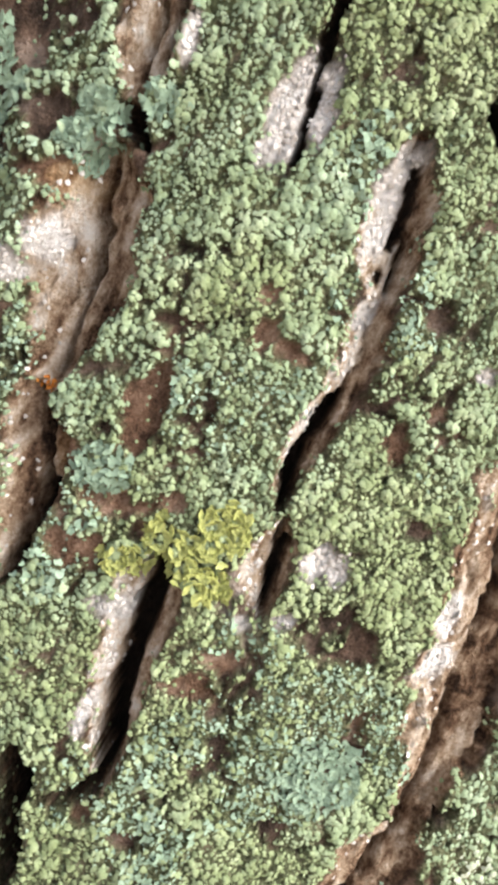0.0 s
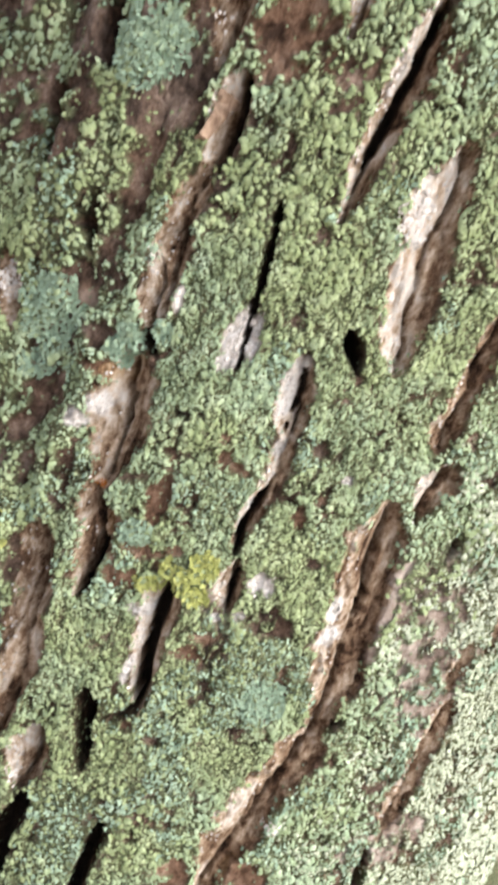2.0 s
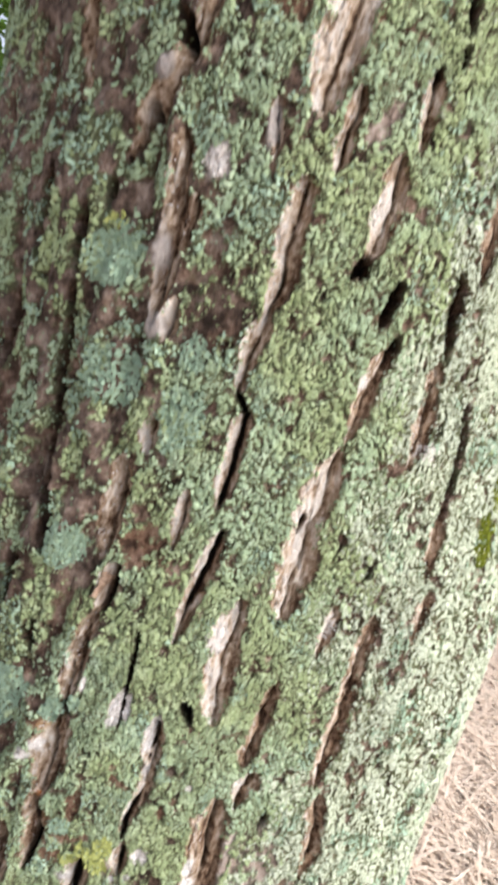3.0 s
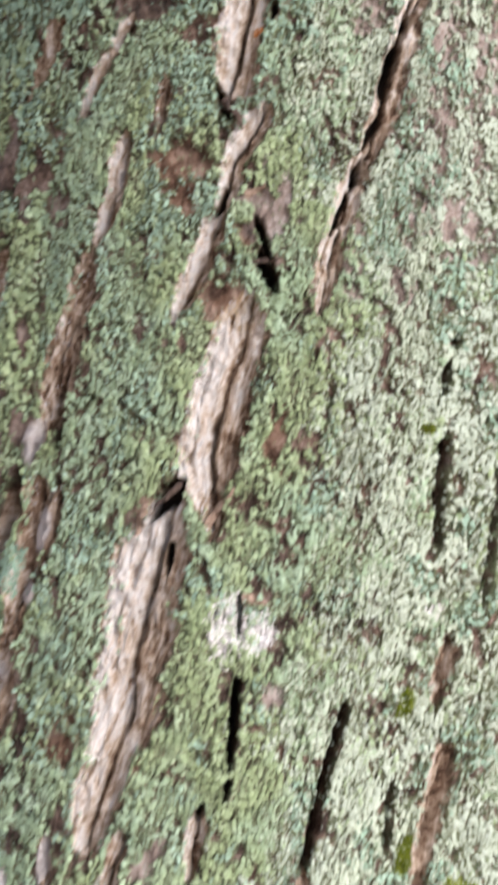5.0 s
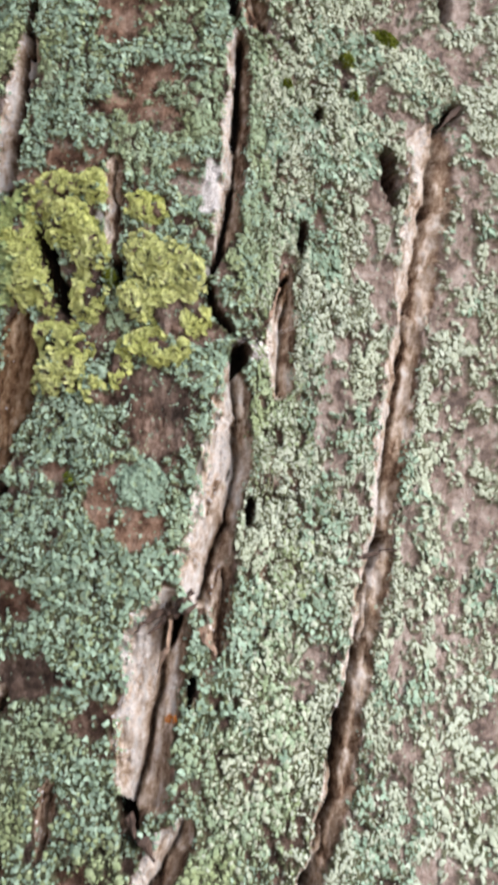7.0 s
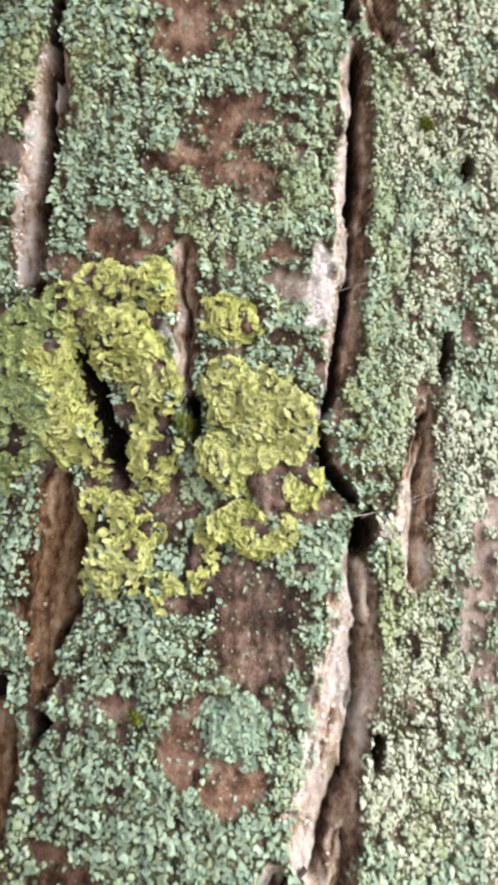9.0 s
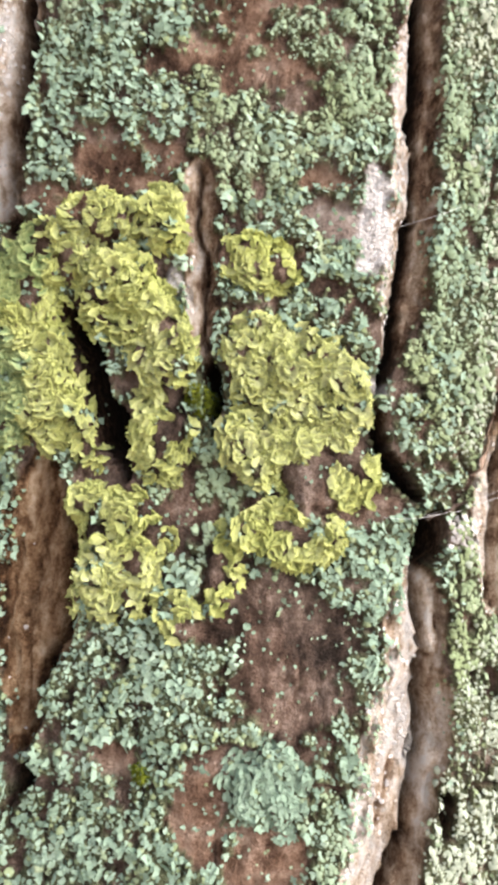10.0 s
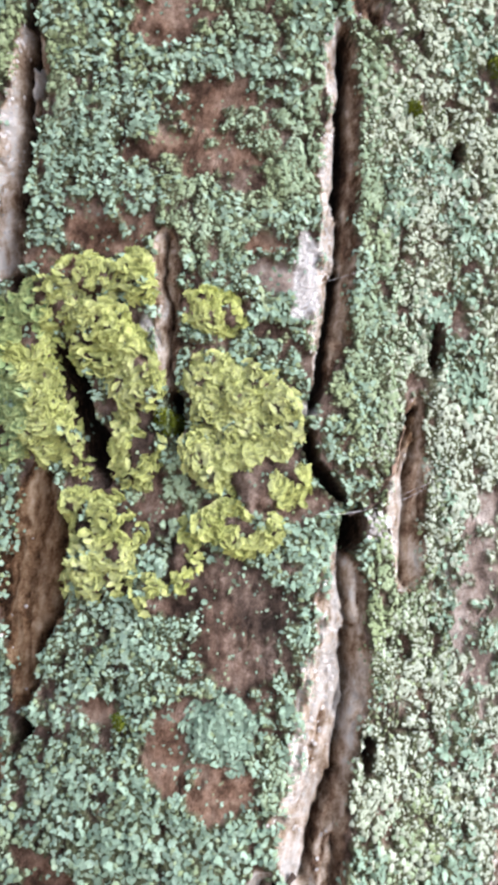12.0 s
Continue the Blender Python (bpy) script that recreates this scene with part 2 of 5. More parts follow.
def groove(kind, width, *path, low=None):
    """A fissure along a path from its top to its foot: a torn hollow whose bright and dark faces meet in a seam, or a
    slot; shade is painted into the dark face, the seam and the slot.
    """
    global count
    count += 1
    p, w = np.array(path), width / 2
    box = window(p[:, 0].min() - 3 * w - 4, p[:, 0].max() + 3 * w + 4, p[:, 1].min() - 3 * w - 4, p[:, 1].max() + 3 * w + 4)
    s, z = SG[box], ZG[box]
    if not s.size:
        return
    s = s + 0.75 * (0.2 * w + 0.5) * rough(s / (w + 2), z / (1.6 * w + 4), count) + 0.7 * rough(s / 3, z / 4.5, count + 17)
    z = z + 0.5 * w * rough(s / (w + 2), z / (w + 3), count + 11)
    best, across, along, run = np.full(s.shape, 1e9), np.zeros(s.shape), np.zeros(s.shape), 0.0
    for (ax, az), (bx, bz) in zip(p[:-1], p[1:]):
        length = math.hypot(bx - ax, bz - az)
        ux, uz = (bx - ax) / length, (bz - az) / length
        t = np.clip((s - ax) * ux + (z - az) * uz, 0, length)
        dx, dz = s - ax - t * ux, z - az - t * uz
        d = np.hypot(dx, dz)
        near = d < best
        best = np.where(near, d, best)
        across = np.where(near, d * np.sign(-dx * uz + dz * ux), across)
        along = np.where(near, run + t, along)
        run += length
    top, foot = np.clip(along / (0.45 * width), 0, 1), np.clip((run - along) / (min(1.5 * width, 0.5 * run)), 0, 1)
    if kind == "wide":
        foot = np.clip((run - along) / (0.55 * width), 0, 1) * 0.7 + 0.3
    ends = np.minimum(0.35 + 0.65 * top, 0.12 + 0.88 * foot)
    half = w * ends**0.8 * (1 + 0.16 * rough(along / 3.5, across / 7, count + 4) + 0.3 * rough(along / (0.9 * width + 3), np.sign(across) * 3 + count, count))
    q = across / half
    inside = np.clip((1.06 - np.abs(q)) / 0.12, 0, 1)
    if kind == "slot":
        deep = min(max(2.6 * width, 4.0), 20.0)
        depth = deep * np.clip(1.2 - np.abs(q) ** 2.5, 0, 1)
        # the slot's inner shade is painted in, besides its depth
        CRACK_SHADE[box] = np.maximum(CRACK_SHADE[box], np.clip((0.9 - np.abs(q)) / 0.3, 0, 1))
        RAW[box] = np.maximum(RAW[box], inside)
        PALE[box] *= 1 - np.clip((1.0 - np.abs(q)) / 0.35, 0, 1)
    else:
        deep = TORN_DEPTH[kind] * min(width, 24.0)
        low = TORN_SEAM[kind] if low is None else low
        low = np.clip(low + 0.3 * rough(along / (1.4 * width + 4), 0 * along + 5, count + 3) + 0.06 * rough(along / 2.5, across / 6, count + 6), -0.7, 0.8)
        left, right = np.clip((q + 1) / (1 + low), 0, 1), np.clip((1 - q) / (1 - low), 0, 1)
        torn = inside * (0.3 + 0.7 * ends)
        depth = deep * np.minimum(left**1.3 * 0.8, 0.42 + 0.3 * right) * np.clip(6 * right, 0, 1)
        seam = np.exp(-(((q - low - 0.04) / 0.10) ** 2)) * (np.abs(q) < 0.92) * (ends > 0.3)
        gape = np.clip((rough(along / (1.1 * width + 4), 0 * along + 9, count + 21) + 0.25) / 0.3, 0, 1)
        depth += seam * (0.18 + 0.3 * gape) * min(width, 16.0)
        # fibres that run along the tear, steps where strips broke off, and crumbs
        depth += (0.25 + 0.035 * width) * rough(across / 1.7, along / 13, count + 7) * torn
        depth += ((0.3 + 0.03 * width) * rough(s / 4.5, z / 8, count + 8, 4) + 0.75 * rough(s / 2.7, z / 3.6, count + 40, 2)) * torn
        fate = cells(s / (0.2 * width + 1.4), z / (0.75 * width + 5), count + 25)[2]
        depth += torn * (0.06 * min(width, 14.0) + 0.3) * (0.5 - fate)
        wander = low - 0.5 + 0.4 * rough(along / (1.6 * width), 0 * along + 2, count + 31)
        streak = np.exp(-(((q - wander) / 0.07) ** 2)) * np.clip(rough(along / (1.3 * width), 0 * along + 7, count + 33) * 3 + 0.5, 0, 1)
        depth += streak * 0.06 * width * torn
        # painted shade along the seam, stronger where it gapes
        CRACK_SHADE[box] = np.maximum(CRACK_SHADE[box], seam * (0.3 + 0.6 * gape) * (0.5 if kind in ("brown", "orange", "wide") else 0.8))
        RAW[box] = np.maximum(RAW[box], inside)
        LABEL[box] = np.where(inside > 0.5, count, LABEL[box])
        RUST[box] = np.where(inside > 0.5, float(kind == "orange"), RUST[box])
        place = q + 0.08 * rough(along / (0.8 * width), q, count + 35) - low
        # the far face is toned down for its shade, beyond its own brown
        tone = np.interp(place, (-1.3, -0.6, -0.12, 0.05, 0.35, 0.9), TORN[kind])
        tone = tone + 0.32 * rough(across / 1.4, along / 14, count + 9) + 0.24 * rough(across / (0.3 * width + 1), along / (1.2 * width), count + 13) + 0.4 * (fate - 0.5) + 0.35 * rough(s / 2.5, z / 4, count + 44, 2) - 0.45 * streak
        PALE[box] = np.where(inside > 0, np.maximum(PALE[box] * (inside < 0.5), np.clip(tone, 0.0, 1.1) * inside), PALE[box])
        dust = inside * np.clip((low - 0.25 - q + 0.6 * rough(s / 5, z / 8, count + 23)) / 0.3, 0, 1)
        DUST[box] = np.maximum(DUST[box], dust * TORN_DUST[kind])
    depth = depth * np.clip((1.1 - np.abs(q)) / 0.25, 0, 1)
    DEPTH[box] = np.maximum(DEPTH[box], depth)
    rim = np.exp(-(((q - 1.3) / 0.35) ** 2)) * min(0.1 * width, 1.6) * (ends > 0.2)
    HEIGHT[box] += rim * (0.6 + 0.6 * rough(s / 6, z / 9, count + 2))
    edge = np.where(q < 0, 0.9 + 0.6 * rough(s / 4, z / 5, count + 19), 1.0 + 0.4 * rough(s / 4, z / 4.5, count + 19)) - np.abs(q)
    NAKED[box] = np.maximum(NAKED[box], np.clip(edge / 0.12, 0, 1))


def knob(s0, z0, rs, rz):
    """A smooth pale knob of bark that lichen leaves free."""
    box = window(s0 - 2 * rs - 3, s0 + 2 * rs + 3, z0 - 2 * rz - 3, z0 + 2 * rz + 3)
    s, z = SG[box], ZG[box]
    d = np.hypot((s - s0) / rs, (z - z0) / rz) + 0.35 * rough(s / 6, z / 9, int(abs(s0) + abs(z0)) % 50, 3)
    mask = np.clip((1.15 - d) / 0.4, 0, 1)
    HEIGHT[box] += (0.8 + 0.14 * rs) * np.sqrt(np.clip(1.3 - d * d, 0, 1))
    PINK[box] = np.maximum(PINK[box], mask)
    CRUST[box] = np.maximum(CRUST[box], 0.4 * mask)
    RAW[box] *= 1 - mask
    CRACK_SHADE[box] *= 1 - mask
    NAKED[box] = np.maximum(NAKED[box], np.clip(1.4 * mask, 0, 1))


def chalk(s0, z0, rs, rz):
    """A chalk-white powdery spot on a lip of bark."""
    box = window(s0 - 2 * rs - 2, s0 + 2 * rs + 2, z0 - 2 * rz - 2, z0 + 2 * rz + 2)
    s, z = SG[box], ZG[box]
    d = np.hypot((s - s0) / rs, (z - z0) / rz) + 0.6 * rough(s / 3.2, z / 4, int(abs(s0) + abs(z0)) % 50, 3)
    mask = np.clip((1.15 - d) / 0.4, 0, 1) * (CRACK_SHADE[box] < 0.4)
    HEIGHT[box] += mask * (0.3 + 0.55 * rough(s / 2.2, z / 2.8, 23, 2))
    CRUST[box] = np.maximum(CRUST[box], mask)
    DUST[box] = np.maximum(DUST[box], mask)
    NAKED[box] = np.maximum(NAKED[box], np.clip(mask * 1.5, 0, 1))


def bald(kind, s0, z0, rs, rz):
    """A patch of bark without lichen: rust-brown, pinkish grey, or plain brown."""
    box = window(s0 - 2.2 * rs, s0 + 2.2 * rs, z0 - 2.2 * rz, z0 + 2.2 * rz)
    s, z = SG[box], ZG[box]
    if not s.size:
        return
    d = np.hypot((s - s0) / rs, (z - z0) / rz) + 0.7 * rough(s / (0.45 * rs + 1), z / (0.45 * rz + 1), int(abs(s0) + abs(z0)) % 50, 4)
    mask = np.clip(((1.14 if z0 < 50 else 1.3 if z0 > 1000 else 1.08) - d) / 0.4, 0, 1)
    BALD[box] = np.maximum(BALD[box], {"pink": 0.6 if s0 > 70 else 0.9, "bark": 0.84, "rust": 0.9}[kind] * (0.9 if 50 < z0 < 1000 else 1.0) * mask)
    if kind == "rust":
        RUST[box] = np.maximum(RUST[box], np.clip((1.25 - d) / 0.3, 0, 1))
    if kind == "pink":
        PINK[box] = np.maximum(PINK[box], np.clip((1.3 - d) / 0.3, 0, 1))


# fissures: kind, width, then places down the fissure
groove("brown", 13.8, (-79.6, 58.2), (-78.0, 42.6), (-75.0, 31.0))
groove("slot", 6.1, (-75.9, 32.1), (-71.5, 25.6), (-67.0, 20.2))
groove("brown", 27.0, (-75.5, 16.5), (-74.2, -2.7), (-72.0, -23.2), (-70.1, -43.1), low=-0.05)
groove("brown", 16.4, (-73.8, -44.5), (-67.0, -59.6), (-64.6, -75.1), (-62.5, -94.5))
groove("slot", 5.0, (-61.7, -64.1), (-60.2, -85.0), (-62.9, -96.7))
groove("pale", 15.7, (-9.0, 36.8), (-6.8, 27.0), (-5.5, 16.4), (-2.9, -1.2), low=0.15)
groove("pale", 10.3, (-3.9, 2.8), (-3.5, -13.0), (-5.7, -28.6), (-8.7, -49.3))
groove("slot", 4.4, (-4.1, -22.1), (-7.5, -36.8), (-6.9, -55.0))
groove("slot", 3.2, (-6.9, 35.0), (-5.8, 24.6), (-5.7, 13.5))
groove("slot", 2.5, (-5.5, 9.4), (-5.7, 5.8))
groove("pale", 11.0, (-4.8, -56.9), (-3.9, -68.7), (-1.6, -82.7))
groove("slot", 3.6, (-2.6, -60.2), (-2.5, -69.8), (-0.9, -81.6))
groove("pale", 15.0, (-27.8, -76.3), (-27.6, -97.0), (-24.5, -120.1), (-20.1, -141.8), low=0.2)
groove("slot", 6.2, (-28.0, -73.1), (-26.6, -91.6), (-25.1, -115.0), (-20.4, -141.0))
groove("slot", 4.2, (-19.4, -138.7), (-25.6, -146.2), (-33.9, -152.3))
groove("slot", 8.2, (-43.2, -140.8), (-38.2, -161.0), (-32.4, -183.4))
groove("brown", 25.0, (48.9, -19.4), (50.4, -47.3), (52.4, -73.8), (57.3, -104.1), (56.2, -140.0), low=0.1)
groove("brown", 23.0, (56.5, -133.3), (46.2, -171.8), (40.7, -207.9), (34.2, -243.5), low=0.1)
groove("slot", 4.5, (67.2, -125.1), (63.1, -137.2))
groove("slot", 2.6, (-37.6, 65.1), (-34.8, 50.5))
groove("slot", 1.4, (-34.3, 46.0), (-33.8, 35.8), (-34.2, 26.3))
groove("slot", 4.1, (-39.9, 96.5), (-37.6, 77.3), (-36.1, 59.1))
groove("slot", 1.7, (-37.5, 61.5), (-35.9, 46.5), (-34.2, 35.1), (-33.3, 25.9))
groove("pale", 14.7, (-71.4, 139.1), (-71.8, 121.4), (-72.3, 100.6))
groove("slot", 4.9, (-69.7, 140.6), (-67.5, 122.4), (-68.6, 100.4))
groove("brown", 13.9, (-73.0, 99.3), (-78.0, 79.9), (-82.7, 69.3))
groove("brown", 15.6, (-76.0, 78.1), (-75.3, 59.5), (-71.6, 36.1))
groove("pale", 15.6, (-5.0, 180.6), (-9.0, 151.1), (-13.7, 121.9), (-14.3, 95.6))
groove("slot", 5.3, (-4.4, 181.7), (-10.1, 142.4), (-14.3, 117.3))
groove("wide", 21.5, (21.3, 130.6), (20.7, 99.7), (22.2, 71.5), (26.3, 45.1))
groove("slot", 7.0, (4.5, 54.6), (14.8, 37.0))
groove("brown", 13.4, (59.4, 36.0), (58.4, 14.9))
groove("pale", 17.5, (68.7, 9.6), (63.3, -5.3), (63.2, -20.6))
groove("slot", 9.8, (-151.6, 119.8), (-142.8, 86.0))
groove("slot", 5.3, (-115.7, 82.3), (-111.9, 57.9))
groove("brown", 18.9, (-91.4, -71.3), (-85.4, -98.5), (-76.2, -134.5), (-75.7, -183.7))
groove("pale", 22.1, (-55.7, -171.5), (-56.5, -204.1))
groove("slot", 9.8, (-50.9, -204.8), (-59.5, -235.0), (-59.6, -285.8))
groove("slot", 6.9, (-15.7, -207.7), (-18.8, -240.1), (-23.2, -280.7))
groove("brown", 10.3, (-151.0, 46.6), (-136.2, 10.8))
groove("slot", 6.8, (-117.3, 72.7), (-112.8, 61.8))
groove("pale", 19.7, (-11.6, 423.1), (-12.4, 370.2), (-15.5, 329.5))
groove("pale", 14.6, (-15.5, 329.5), (-20.5, 305.9), (-21.8, 280.8))
groove("pale", 14.5, (-11.7, 267.4), (-13.2, 229.4), (-13.4, 197.4))
groove("slot", 4.8, (-21.4, 279.2), (-11.4, 266.4), (-10.5, 230.0), (-12.6, 196.9))
groove("wide", 25.8, (56.4, 249.8), (49.2, 196.8), (51.7, 129.8))
groove("slot", 5.7, (47.4, 205.7), (45.8, 192.2))
groove("brown", 16.5, (72.5, 331.9), (64.4, 304.3), (60.1, 261.4))
groove("slot", 7.5, (77.3, 338.2), (71.7, 323.2))
groove("slot", 5.8, (43.0, 382.5), (36.9, 368.3))
groove("slot", 6.6, (68.8, 376.4), (62.2, 352.9))
groove("pale", 12.0, (-35.2, 203.9), (-35.5, 161.1))
groove("pale", 16.0, (-71.6, 250.1), (-71.2, 221.9))
groove("brown", 17.9, (-84.4, 214.9), (-83.6, 178.1), (-82.2, 140.2))
groove("pale", 15.3, (-74.9, 326.1), (-79.1, 301.0))
groove("brown", 12.9, (-78.1, 395.8), (-80.9, 353.3))
groove("slot", 10.5, (-159.6, 379.1), (-156.6, 327.9))
groove("slot", 9.5, (-156.4, 324.5), (-150.8, 261.9), (-141.9, 192.9), (-127.2, 130.4))
groove("slot", 12.4, (-203.5, 403.6), (-198.8, 338.9))
groove("slot", 13.1, (-224.4, 338.3), (-219.1, 251.6))
groove("brown", 15.6, (-194.3, 200.2), (-181.4, 146.3))
groove("slot", 8.8, (-143.1, 400.0), (-141.6, 378.2))
groove("brown", 12.9, (63.7, 79.6), (59.9, 48.2), (56.8, 18.4))
groove("pale", 10.5, (90.3, 142.6), (86.0, 103.5))
groove("brown", 15.7, (124.4, 137.1), (119.0, 101.2), (120.0, 54.3), (117.4, -1.2))
groove("brown", 18.1, (123.6, -12.6), (131.4, -59.7), (128.2, -83.1))
groove("brown", 12.8, (166.5, 159.8), (161.4, 114.7))
groove("brown", 16.0, (115.6, 306.8), (120.2, 260.1))
groove("slot", 4.5, (108.1, 177.9), (105.2, 164.8))
groove("slot", 8.5, (160.1, 224.4), (153.9, 211.6))
groove("slot", 18.1, (9.6, 707.1), (-3.1, 686.9), (-9.5, 675.0))
groove("wide", 49.3, (2.7, 690.1), (-3.8, 623.7), (-6.8, 555.9), (-8.6, 534.5))
groove("wide", 34.5, (-5.3, 568.9), (-9.1, 517.6), (-14.5, 465.9))
groove("slot", 6.6, (8.5, 666.4), (8.3, 645.4))
groove("pale", 14.8, (6.1, 458.1), (4.0, 427.1))
groove("brown", 14.0, (7.6, 479.5), (5.0, 453.6))
groove("slot", 3.3, (58.7, 643.5), (61.9, 614.9))
groove("slot", 7.5, (65.6, 590.5), (68.9, 531.8))
groove("slot", 5.9, (70.6, 524.5), (68.8, 512.5))
groove("pale", 13.3, (54.9, 503.0), (54.8, 455.3))
groove("slot", 5.8, (55.3, 507.4), (54.6, 494.5))
groove("wide", 17.5, (44.7, 447.6), (40.4, 384.3))
groove("slot", 9.2, (40.4, 384.3), (30.8, 367.2))
groove("slot", 10.1, (67.2, 369.3), (60.4, 339.7))
groove("slot", 8.8, (144.6, 581.3), (137.9, 538.5), (136.9, 497.6), (133.7, 460.8))
groove("brown", 18.6, (136.2, 461.1), (135.5, 419.9), (134.3, 387.8))
groove("slot", 10.5, (115.5, 393.0), (120.7, 332.4))
groove("brown", 14.0, (114.1, 327.6), (114.8, 287.1), (114.7, 251.1))
groove("slot", 8.2, (156.3, 305.6), (161.2, 273.5), (159.4, 227.9))
groove("brown", 16.2, (157.0, 223.6), (159.1, 171.1))
groove("slot", 8.6, (205.4, 517.4), (216.7, 459.0))
groove("brown", 19.8, (247.2, 550.7), (249.3, 494.7), (249.6, 425.2))
groove("brown", 19.0, (220.4, 632.6), (227.5, 571.2))
groove("slot", 19.1, (-172.8, 754.0), (-180.7, 709.6), (-195.2, 655.5))
groove("pale", 15.3, (-100.1, 724.9), (-103.6, 698.9))
groove("slot", 10.9, (-87.4, 753.4), (-84.7, 713.5))
groove("slot", 12.0, (-112.1, 691.9), (-126.3, 625.3))
groove("brown", 11.7, (-77.1, 685.8), (-79.4, 626.5))
groove("brown", 11.8, (-90.7, 624.9), (-93.8, 570.5))
groove("pale", 14.5, (-101.8, 558.5), (-101.0, 515.2))
groove("slot", 11.1, (-114.3, 508.5), (-98.8, 476.4))
groove("pale", 10.7, (-40.9, 463.9), (-34.6, 429.2))
groove("brown", 16.6, (-191.7, 515.5), (-182.0, 446.1))
groove("slot", 9.6, (-122.8, 453.6), (-123.1, 413.2))
groove("wide", 38.5, (41.5, 829.6), (29.3, 777.9), (24.1, 728.2), (28.6, 702.2))
groove("brown", 15.1, (32.7, 706.1), (35.2, 674.2))
groove("slot", 12.4, (43.9, 861.0), (56.4, 838.1))
groove("slot", 7.4, (37.6, 883.1), (49.4, 860.5))
groove("pale", 17.4, (36.5, 953.1), (21.0, 918.9), (14.0, 880.2))
groove("pale", 17.5, (14.0, 880.2), (3.1, 847.0), (-10.5, 808.4))
groove("slot", 5.6, (17.6, 899.6), (10.9, 879.6))
groove("tan", 20.9, (148.9, 1149.4), (142.8, 1094.8), (128.6, 1034.1))
groove("tan", 18.8, (131.2, 1045.2), (115.1, 969.4), (103.7, 930.5))
groove("slot", 5.4, (141.7, 1094.3), (128.8, 1066.6))
groove("slot", 5.8, (125.9, 1033.0), (115.1, 969.4), (103.9, 943.4))
groove("slot", 11.4, (103.5, 932.0), (98.6, 916.4))
groove("tan", 17.6, (104.9, 940.4), (91.0, 883.0), (86.4, 830.5))
groove("slot", 4.1, (97.3, 912.9), (87.8, 882.4))
groove("slot", 5.3, (192.6, 840.5), (190.9, 828.7))
groove("slot", 7.9, (185.7, 819.9), (182.5, 796.9))
groove("slot", 9.1, (190.3, 772.1), (189.1, 733.3), (198.0, 692.9))
groove("slot", 5.7, (233.4, 757.4), (237.4, 697.1), (242.1, 655.2))
groove("brown", 11.0, (-28.5, 961.5), (-32.3, 921.9))
groove("pale", 14.5, (-54.1, 924.2), (-59.9, 887.3), (-72.1, 849.1))
groove("brown", 20.0, (-74.0, 845.2), (-87.1, 778.8), (-94.5, 719.4))
groove("brown", 22.0, (-93.5, 688.3), (-93.6, 629.8), (-97.8, 581.9))
groove("pale", 9.0, (-54.7, 1000.2), (-78.3, 960.9), (-93.0, 931.6))
groove("slot", 3.6, (-52.0, 999.0), (-74.5, 960.0), (-89.0, 931.6))
groove("brown", 24.0, (-114.1, 1002.6), (-141.6, 952.0))
groove("wide", 30.3, (26.4, 1056.3), (21.2, 1030.7), (17.3, 998.6), (13.7, 967.2), (11.9, 951.8), low=0.0)
groove("slot", 10.7, (6.1, 958.6), (16.1, 939.8))
groove("slot", 6.7, (30.1, 1052.1), (26.0, 1031.3))
groove("slot", 5.0, (38.8, 1019.6), (35.4, 1005.9))
groove("pale", 13.6, (58.7, 1385.9), (57.0, 1337.6), (53.5, 1288.0), (45.0, 1238.6))
groove("slot", 5.3, (60.2, 1386.1), (57.0, 1339.8), (54.1, 1310.2))
groove("slot", 4.3, (53.5, 1288.0), (46.1, 1243.1), (41.7, 1229.5))
groove("slot", 5.1, (40.0, 1227.1), (43.5, 1210.8), (55.9, 1196.8))
groove("slot", 10.7, (59.8, 1196.3), (53.6, 1176.5))
groove("wide", 18.0, (54.1, 1177.9), (52.7, 1143.1), (51.0, 1120.0), low=0.2)
groove("wide", 27.0, (52.0, 1146.0), (49.0, 1111.8), (43.0, 1080.7), (38.8, 1058.5), low=0.2)
groove("brown", 13.0, (49.0, 1072.0), (48.8, 1049.1), (49.2, 1028.0))
groove("slot", 4.1, (64.0, 1112.0), (62.0, 1096.0))
groove("wide", 15.0, (82.0, 1226.0), (77.8, 1200.0), (79.2, 1170.0), low=-0.05)
groove("brown", 6.0, (83.8, 1244.0), (81.5, 1222.0))
groove("slot", 3.5, (83.1, 1239.8), (76.1, 1221.2))
groove("pale", 14.9, (-57.5, 1371.2), (-64.7, 1322.0), (-73.7, 1266.8))
groove("slot", 5.0, (-53.7, 1354.9), (-60.2, 1322.2), (-68.0, 1258.2))
groove("slot", 9.5, (-50.0, 1243.4), (-42.3, 1225.9), (-38.1, 1209.3), (-29.9, 1193.6))
groove("brown", 9.9, (-9.1, 1293.2), (-9.8, 1255.9), (-7.6, 1230.5))
groove("slot", 5.9, (-5.6, 1230.8), (-5.8, 1209.7))
groove("slot", 9.0, (-36.0, 1216.0), (-31.0, 1193.0))
groove("orange", 31.0, (-56.1, 1189.9), (-60.4, 1155.5), (-64.7, 1104.7))
groove("slot", 8.7, (-76.3, 1112.6), (-87.7, 1100.3))
groove("orange", 21.7, (-78.8, 1101.5), (-84.0, 1057.7), (-89.2, 1021.8))
groove("slot", 6.4, (-60.3, 1101.5), (-65.9, 1088.9))
groove("brown", 20.7, (-56.0, 1496.7), (-53.2, 1409.1))
groove("slot", 11.7, (-109.2, 1473.2), (-105.8, 1371.8))
